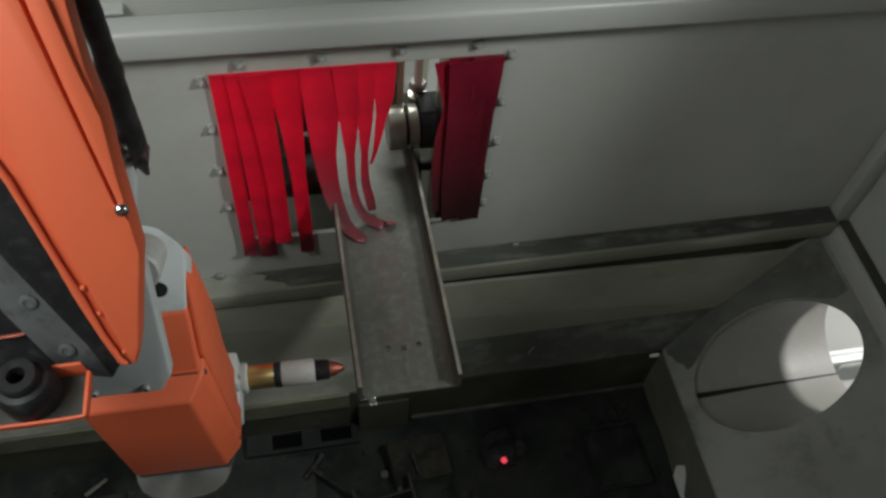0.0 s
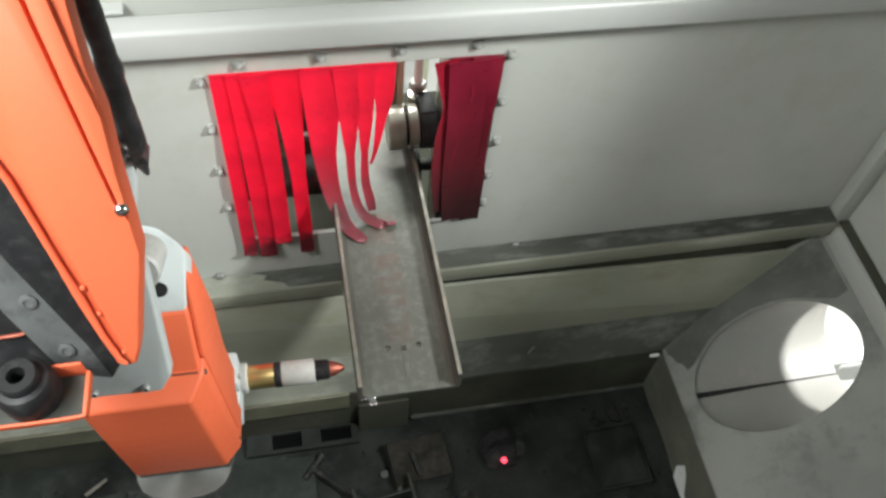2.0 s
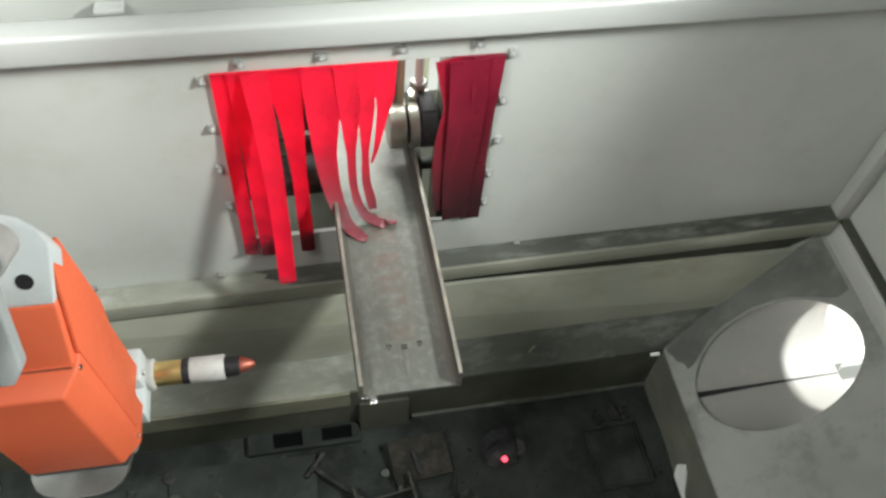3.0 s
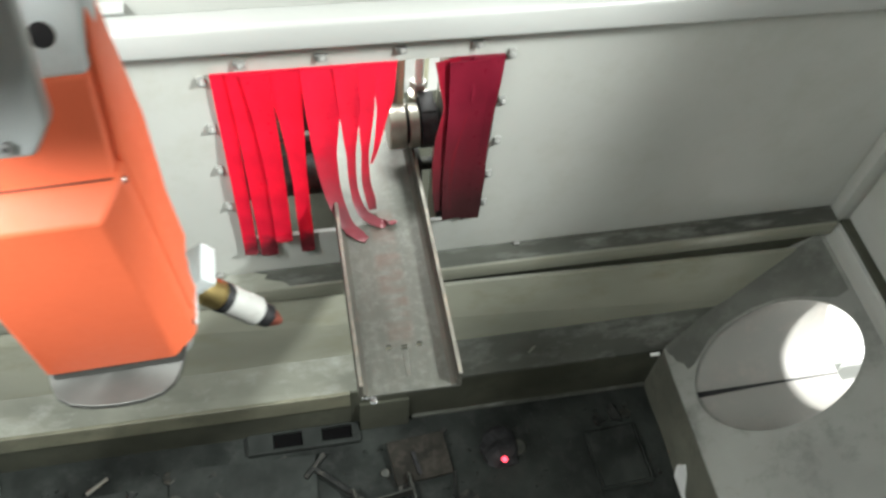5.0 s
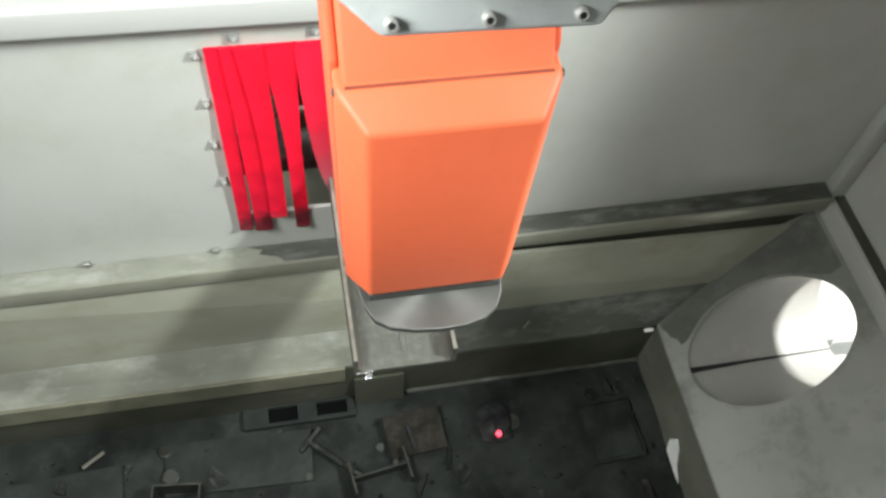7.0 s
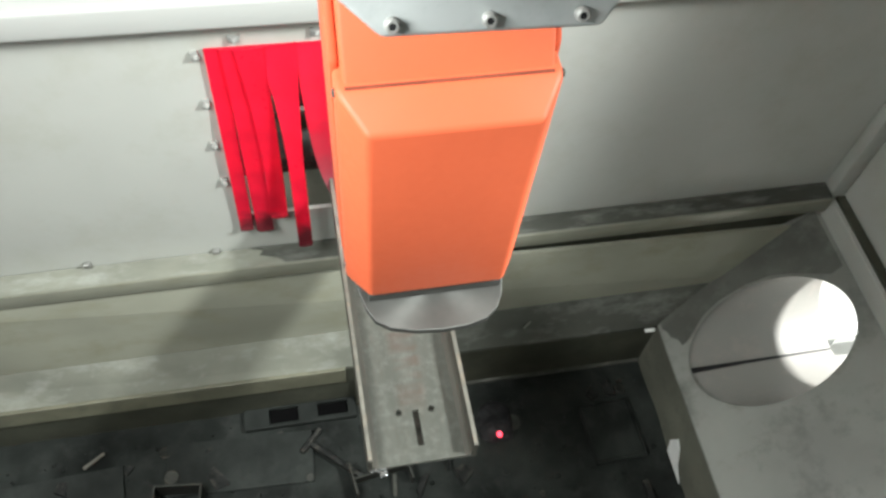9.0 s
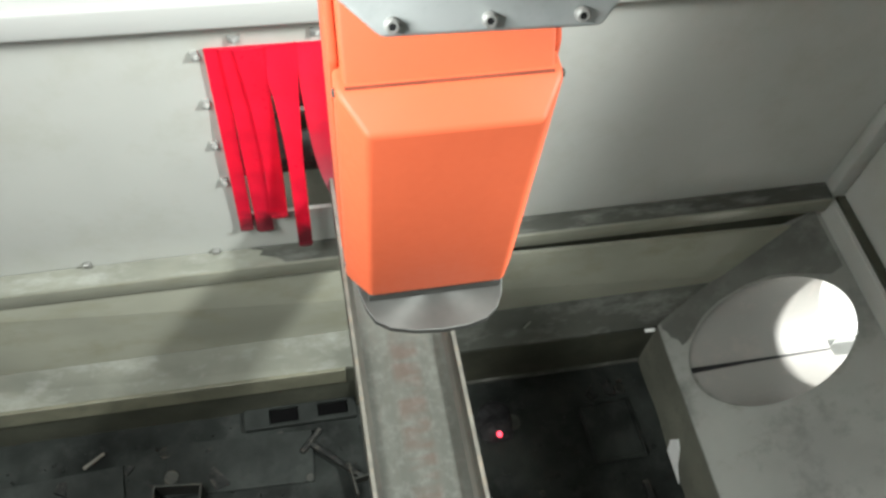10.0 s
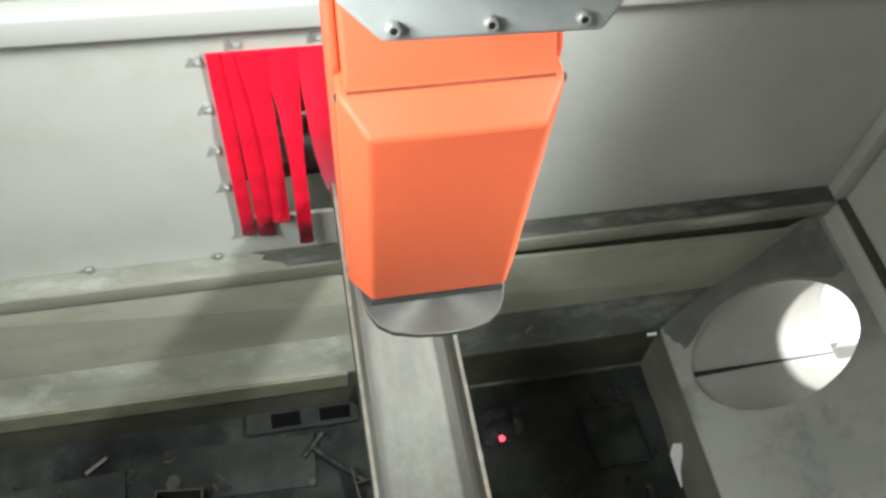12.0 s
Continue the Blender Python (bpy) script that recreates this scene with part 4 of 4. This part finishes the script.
def build_infeed():
    # hold-down roller over the beam
    root = thing("hold_down_roller", "worn steel hold-down roller on a black hub", "roller")
    ax = pose(0.243, 1.537, 1.136, 0, 90, 0)
    part("ring", lathe(B(), [(0.056, 0.0), (0.060, 0.003), (0.060, 0.044), (0.056, 0.047)], ax, 40), M_ROLLER, root, "worn bright steel ring", True)
    part("spacer", lathe(B(), [(0.049, 0.047), (0.049, 0.055)], ax, 32), M_BLACK, root, "black spacer", True)
    part("ring", lathe(B(), [(0.056, 0.054), (0.060, 0.057), (0.060, 0.080), (0.056, 0.083)], ax, 40), M_ROLLER, root, "worn bright steel ring", True)
    part("hub", lathe(B(), [(0.050, 0.083), (0.062, 0.087), (0.062, 0.128), (0.046, 0.140)], ax, 32), M_BLACK, root, "black greasy hub", True)
    part("arm", slab(B(), 0.330, 0.372, 1.52, 1.60, 1.12, 1.20, 0.006), M_BLACK, root, "black roller arm", True)
    rod = thing("guide_post", "pale green painted guide post beside the beam", "post")
    part("post", slab(B(), 0.282, 0.300, 1.62, 1.65, -0.02, 2.0, 0.003), M_GREEN, rod, smooth=True)
    part("bracket", slab(B(), 0.262, 0.282, 1.62, 1.65, 1.09, 1.45, 0.003), M_ROLLER, rod, smooth=True)
    cyl = thing("press_cylinder", "bright steel press cylinder with a hex nut above the roller", "cylinder")
    part("rod", lathe(B(), [(0.012, 1.10), (0.012, 1.19)], pose(0.338, 1.62, 0), 20), M_ZINC, cyl, smooth=True)
    part("nut", lathe(B(), [(0.021, 1.190), (0.024, 1.193), (0.024, 1.214), (0.021, 1.217)], pose(0.338, 1.62, 0), 6), M_ZINC, cyl)
    part("collar", lathe(B(), [(0.026, 1.145), (0.026, 1.172)], pose(0.338, 1.62, 0), 24), M_ROLLER, cyl, smooth=True)
    part("body", lathe(B(), [(0.012, 1.216), (0.012, 2.0)], pose(0.338, 1.62, 0), 24), M_WHITE, cyl, "white painted cylinder body", True)
    side = thing("guide_plate", "dull grey upright guide plate by the opening", "plate")
    part("plate", slab(B(), 0.385, 0.40, 1.50, 1.60, -0.02, 1.75, 0.003), M_ROLLER, side)
    part("shield", slab(B(), 0.383, 0.56, 1.47, 1.48, 0.80, 1.75, 0.002), M_DARKSCRAP, side, "dark sheet shield")
    # roller table beyond the wall
    for k in range(5):
        yy = 1.56 + 0.55 * k
        r = thing("table_roller", "dark steel conveyor roller under the beam", "roller", "rollers of the infeed table", at=pose(0, yy, 0.950))
        part("drum", lathe(B(), [(0.054, -0.30), (0.058, -0.295), (0.058, 0.335), (0.054, 0.340)], pose(0, 0, 0, 0, 90, 0), 32), M_DARKSCRAP, r, smooth=True)
        part("axle", lathe(B(), [(0.018, -0.36), (0.018, 0.61)], pose(0, 0, 0, 0, 90, 0), 16), M_DARKSCRAP, r, smooth=True)
    for x in (-0.37, 0.60):
        f = thing("table_rail", "green-grey steel side rail of the roller table", "rail", "rails of the infeed table")
        part("rail", slab(B(), x - 0.02, x + 0.02, 1.47, 4.0, 0.80, 1.0, 0.004), M_GREEN, f)
        for yy in (1.6, 2.8, 3.9):
            part("leg", slab(B(), x - 0.02, x + 0.02, yy - 0.03, yy + 0.03, -0.03, 0.80), M_GREEN, f)
    for yy, zz in ((1.62, 1.02), (1.66, 1.16), (1.70, 1.30)):
        f = thing("cross_bar", "dark steel guard bar behind the curtain", "bar", "guard bars behind the curtain")
        part("bar", slab(B(), -0.36, 0.05, yy, yy + 0.02, zz, zz + 0.022, 0.003), M_SCRAP, f)
        part("lug", slab(B(), -0.37, -0.345, yy - 0.004, yy + 0.024, -0.03, zz + 0.026), M_GREEN, f)
    # added dark sheet that keeps the pale hall floor out of the opening
    f = thing("floor_screen", "added dark sheet hiding the hall floor under the infeed rollers", "tray")
    part("sheet", slab(B(), -0.345, 0.575, 1.50, 2.1, 0.70, 0.705), M_PIT, f)
    for yy in (1.55, 2.05):
        part("bearer", slab(B(), -0.349, 0.579, yy, yy + 0.03, 0.665, 0.699, 0.002), M_GREEN, f)
    f = thing("guard_sheet", "dark olive guard sheet standing behind the curtain", "sheet")
    part("sheet", slab(B(), -0.34, 0.045, 1.745, 1.750, 0.98, 1.38), M_PIT, f)
    for x in (-0.34, 0.025):
        part("leg", slab(B(), x, x + 0.02, 1.751, 1.771, -0.03, 1.38, 0.002), M_PIT, f)


build_infeed()


# ---- scrap in the pit ----
def scrap(name, label, category, bm, mat, at, group=""):
    ob = part(name, bm, mat)
    ob.matrix_basis = at
    return tagged(ob, label, category, group)


def build_scrap():
    # short I-section offcut
    root = thing("beam_offcut", "short grey I-beam offcut lying in the pit", "offcut", at=pose(0.165, 0.915, 0.015, 0, 0, 8))
    part("web", slab(B(), -0.09, 0.09, -0.003, 0.003, 0, 0.05), M_SCRAP, root)
    part("flange", slab(B(), -0.098, -0.090, -0.055, 0.055, 0, 0.055, 0.001), M_SCRAP, root)
    part("flange", slab(B(), 0.090, 0.098, -0.055, 0.055, 0, 0.055, 0.001), M_SCRAP, root)
    root = thing("angle_offcut", "narrow bent grey steel strip lying in the pit", "offcut", at=pose(0.02, 0.99, 0.014, 0, 0, -42))
    part("long_leg", slab(B(), -0.10, 0.11, -0.008, 0.008, 0, 0.02, 0.002), M_DARKSCRAP, root)
    part("short_leg", slab(B(), -0.112, -0.098, -0.04, 0.06, 0, 0.02, 0.002), M_DARKSCRAP, root)
    # open rectangular tube offcut
    bm = B()
    for a in ((-0.075, 0.075, -0.06, -0.054), (-0.075, 0.075, 0.054, 0.06), (-0.075, -0.069, -0.054, 0.054), (0.069, 0.075, -0.054, 0.054)):
        slab(bm, *a, 0, 0.09)
    scrap("tube_offcut", "open square steel tube offcut standing in the pit", "offcut", bm, M_SCRAP, pose(-0.485, 0.90, 0.008, 0, 0, -6))
    scrap("plate_offcut", "rusty brown steel plate propped in the pit", "offcut", slab(B(), -0.10, 0.10, -0.075, 0.075, 0, 0.012, 0.002), M_RUSTPLATE, pose(0.30, 1.04, 0.026, 7, 3, 6))
    scrap("steel_bar", "thin dark bar leaning on a plate", "offcut", slab(B(), -0.006, 0.006, -0.04, 0.04, 0, 0.01, 0.001), M_BLACK, pose(0.285, 1.02, 0.038, 7, 3, 12))
    scrap("bright_sliver", "pale metal sliver on the dark floor", "offcut", slab(B(), -0.04, 0.04, -0.006, 0.006, 0, 0.006, 0.002), M_EDGE, pose(-0.757, 1.108, 0.016, 0, 6, 38))
    # two openings in the plate at the kerb's foot, their shade a black sheet
    root = thing("slotted_plate", "dark slag-covered plate with two square holes lying by the pit wall", "plate", at=pose(0.0, 1.165, 0.004))
    plate = part("plate", slab(B(), -0.27, 0.112, -0.03, 0.044, 0, 0.022, 0.003), M_SOOTPLATE, root)
    bpy.context.view_layer.update()
    cut(plate, slab(B(), -0.185, -0.085, 1.147, 1.201, -0.01, 0.10), slab(B(), -0.020, 0.085, 1.151, 1.199, -0.01, 0.10))
    part("opening", slab(B(), -0.184, -0.086, -0.017, 0.035, 0.0092, 0.012), M_VOID, root, "black sheet for the hole's shade")
    part("opening", slab(B(), -0.019, 0.084, -0.013, 0.033, 0.0092, 0.012), M_VOID, root, "black sheet for the hole's shade")
    scrap("steel_plate", "smooth dark steel plate leaning on the pit wall", "plate", slab(B(), 0, 0.17, 0, 0.01, 0, 0.16, 0.002), M_PIT, pose(0.115, 1.180, 0.004, -7, 0, 0))
    scrap("dusty_plate", "flat dusty steel plate lying in the pit", "plate", slab(B(), -0.24, 0.24, -0.09, 0.09, 0, 0.008, 0.002), M_SOOTPLATE, pose(-0.29, 1.03, 0.008, 0, 0, -2))
    scrap("dusty_plate", "flat dusty steel plate lying in the pit", "plate", slab(B(), -0.20, 0.20, -0.10, 0.10, 0, 0.008, 0.002), M_SOOTPLATE, pose(-0.86, 0.97, 0.008, 0, 0, 3))
    # square cover with a raised frame
    root = thing("floor_hatch", "blackened square hatch with a raised rim in the floor", "hatch", at=pose(0.99, 0.95, 0.008, 0, 0, 2))
    part("lid", slab(B(), -0.085, 0.085, -0.10, 0.10, 0, 0.012, 0.002), M_FLOOR, root)
    for a in ((-0.095, 0.095, -0.112, -0.102), (-0.095, 0.095, 0.102, 0.112), (-0.095, -0.087, -0.102, 0.102), (0.087, 0.095, -0.102, 0.102)):
        part("rim", slab(B(), *a, 0, 0.016, 0.003), M_FLOOR, root)
    # round slag lump and the ember on it
    bm = B()
    bmesh.ops.create_icosphere(bm, subdivisions=3, radius=0.07)
    for v in bm.verts:
        v.co *= 1 + 0.35 * noise.noise(v.co * 22)
        v.co.z = max(v.co.z * 0.3, -0.006)
    scrap("slag_lump", "black lump of cutting slag", "slag", bm, M_BLACK, pose(0.59, 1.04, 0.012))
    bm = B()
    bmesh.ops.create_icosphere(bm, subdivisions=2, radius=0.0105)
    for v in bm.verts:
        v.co *= 1 + 0.25 * noise.noise(v.co * 90)
    scrap("ember", "small glowing red piece of hot slag", "ember", bm, M_EMBER, pose(0.585, 0.985, 0.045))
    # white pieces painted in for daylight leaking through gaps at the kerb
    bm = B()
    prism(bm, [(0, -0.07, 0), (0, 0.05, 0), (0, 0.07, 0.05), (0, 0.05, 0.10), (0, 0.02, 0.085), (0, -0.02, 0.03)], (0.004, 0, 0))
    scrap("kerb_gap_light", "white piece for daylight leaking through the kerb's gap", "scrap", bm, M_WHITE, pose(1.163, 0.80, 0.010, 0, 4, 0))
    scrap("corner_gap_light", "white piece for daylight leaking at the sill's corner", "scrap", slab(B(), -0.018, 0.018, -0.006, 0.006, 0, 0.006, 0.002), M_WHITE, pose(1.135, 1.194, 0.268, 45, 0, 0))
    scrap("scratch_chip", "pale curl of swarf on the sill", "scrap", slab(B(), -0.022, 0.022, -0.003, 0.003, 0, 0.004, 0.001), M_SILL, pose(0.70, 1.245, 0.330, 48, 0, 40))
    scrap("grey_box_edge", "light grey upright plate edge in the pit", "plate", slab(B(), -0.02, 0.02, -0.16, 0.16, 0, 0.22, 0.003), M_CAST, pose(-1.085, 1.0, 0.003))
    # random plates and slugs, each its own thing
    rng = random.Random(5)
    for k in range(46):
        x, y = rng.uniform(-1.2, 1.12), rng.uniform(0.45, 1.13)
        a, b_, h = rng.uniform(0.012, 0.055), rng.uniform(0.008, 0.03), rng.uniform(0.004, 0.018)
        bm = B()
        if k % 3 == 0:
            prism(bm, [(-a, -b_, 0), (a, -b_ * 0.6, 0), (a * 0.7, b_, 0), (-a * 0.5, b_ * 1.2, 0)], (0, 0, h), 0.001, 1)
        elif k % 3 == 1:
            lathe(bm, [(b_, 0), (b_, h), (b_ * 0.85, h + 0.002)], None, 14)
        else:
            slab(bm, -a, a, -b_ * 0.4, b_ * 0.4, 0, h, 0.001, 1)
        scrap("steel_offcut", "small dark steel offcut on the slag floor", "offcut", bm, (M_DARKSCRAP, M_SCRAP, M_DARKSCRAP)[k % 3], pose(x, y, 0.006, rng.uniform(-10, 10), rng.uniform(-10, 10), rng.uniform(0, 180)), "small offcuts in the pit")
    bm = B()
    for k in range(1400):
        x, y = rng.uniform(-1.5, 1.16), rng.uniform(0.2, 1.17)
        s = rng.uniform(0.002, 0.008) * (1 + (rng.random() > 0.93))
        m = Matrix.Translation((x, y, 0.006)) @ Euler((rng.uniform(0, 3), rng.uniform(0, 3), rng.uniform(0, 3))).to_matrix().to_4x4() @ Matrix.Diagonal((s, s * rng.uniform(0.4, 1), s * 0.6, 1))
        v = [bm.verts.new(m @ Vector(c)) for c in ((1, 0, 0), (-1, 0, 0), (0, 1, 0), (0, -1, 0), (0, 0, 1), (0, 0, -1))]
        for i, j, l in ((0, 2, 4), (2, 1, 4), (1, 3, 4), (3, 0, 4), (2, 0, 5), (1, 2, 5), (3, 1, 5), (0, 3, 5)):
            bm.faces.new((v[i], v[j], v[l]))
    tagged(part("slag_grit", bm, M_FLOOR), "loose dark slag grit on the pit floor", "slag", kind="stuff")


build_scrap()


# ---- what moves ----
ARM_ROWS = [(0.0, pose(-0.309, 0.663, 1.436, 2.15, -2.55, -1.96)), (2.1, pose(-0.309, 0.663, 1.436, 2.15, -2.55, -1.96)),
            (2.2, pose(-0.335, 0.663, 1.444, 2.15, -2.55, -1.96)), (2.3, pose(-0.376, 0.663, 1.456, 2.15, -2.55, -1.96)),
            (2.4, pose(-0.413, 0.663, 1.466, 2.15, -2.55, -1.96)), (2.5, pose(-0.440, 0.665, 1.470, 2.15, -2.55, -1.96)),
            (2.6, pose(-0.466, 0.670, 1.470, 2.15, -2.55, -1.96)), (2.8, pose(-0.505, 0.680, 1.468, 2.15, -2.55, -1.96)),
            (3.2, pose(-0.508, 0.682, 1.467, 2.15, -2.55, -1.96)), (3.6, pose(-0.520, 0.670, 1.560, 1.9, -2.5, -1.5)),
            (4.3, pose(-0.500, 0.632, 1.880, 1.3, -2.7, -0.3)), (4.8, pose(-0.388, 0.617, 1.983, 0.9, -2.9, 0.4)),
            (5.0, pose(-0.310, 0.612, 1.998, 0.8, -3.0, 0.3)), (5.2, pose(-0.224, 0.596, 2.034, 1.0, -2.8, 0.0)),
            (5.5, pose(-0.091, 0.561, 2.091, 2.07, -2.02, 0.1)), (5.8, pose(0.030, 0.535, 2.145, 2.8, -1.6, -0.2)),
            (6.0, pose(0.109, 0.530, 2.157, 2.69, -1.11, 0.0)), (6.2, pose(0.154, 0.530, 2.159, 2.69, -1.05, -0.1)),
            (6.5, pose(0.159, 0.531, 2.160, 2.69, -1.03, -0.17)), (12.0, pose(0.159, 0.531, 2.160, 2.69, -1.03, -0.17))]
SWING = [(0.0, 1.0), (3.2, 1.0), (3.6, 8.0), (4.3, 38.0), (4.8, 50.0), (5.0, 53.0), (5.2, 60.0), (5.5, 73.0), (5.8, 84.0), (6.0, 88.0), (6.5, 90.0), (12.0, 90.0)]


def swing_at(t):
    for (a, u), (b, v) in zip(SWING, SWING[1:]):
        if t <= b:
            return u + (v - u) * (t - a) / (b - a)


def motions():
    walk(arm, ARM_ROWS)
    walk(torch, [(t, pose(0.02, 0.232, -0.415, 0, swing_at(t), 0)) for t, m in ARM_ROWS])
    walk(beam, [(0.0, pose(0, 0, 0)), (7.9, pose(0, 0, 0)), (8.2, pose(0, -0.040, 0)), (8.8, pose(0, -0.181, 0)), (9.2, pose(0, -0.2755, 0)),
                (9.6, pose(0, -0.3705, 0)), (10.5, pose(0, -0.584, 0)), (12.0, pose(0, -0.939, 0))])
    walk(slug, [(0.0, pose(0.2005, 0.9035, 1.017)), (7.8, pose(0.2005, 0.9035, 1.017)), (7.9, pose(0.2005, 0.9035, 0.97, 4)),
                (8.05, pose(0.202, 0.90, 0.75, 25, 8)), (8.2, pose(0.204, 0.89, 0.40, 60, 20)), (8.32, pose(0.206, 0.88, 0.022, 12, 30)), (12.0, pose(0.206, 0.88, 0.022, 12, 30))])
    walk(strips[3], [(0.0, pose(-0.014, 1.390, 1.497)), (7.9, pose(-0.014, 1.390, 1.497)), (8.3, pose(-0.014, 1.390, 1.497, -4)), (9.3, pose(-0.014, 1.390, 1.497, -6)), (12.0, pose(-0.014, 1.390, 1.497, -3.5))])
    walk(strips[2], [(0.0, pose(-0.074, 1.390, 1.497)), (2.6, pose(-0.074, 1.390, 1.497)), (2.8, pose(-0.074, 1.390, 1.497, -8)), (3.0, pose(-0.074, 1.390, 1.497, -15)),
                     (3.2, pose(-0.074, 1.390, 1.497, -13)), (3.6, pose(-0.074, 1.390, 1.497, -2)), (4.2, pose(-0.074, 1.390, 1.497)), (12.0, pose(-0.074, 1.390, 1.497))])


motions()
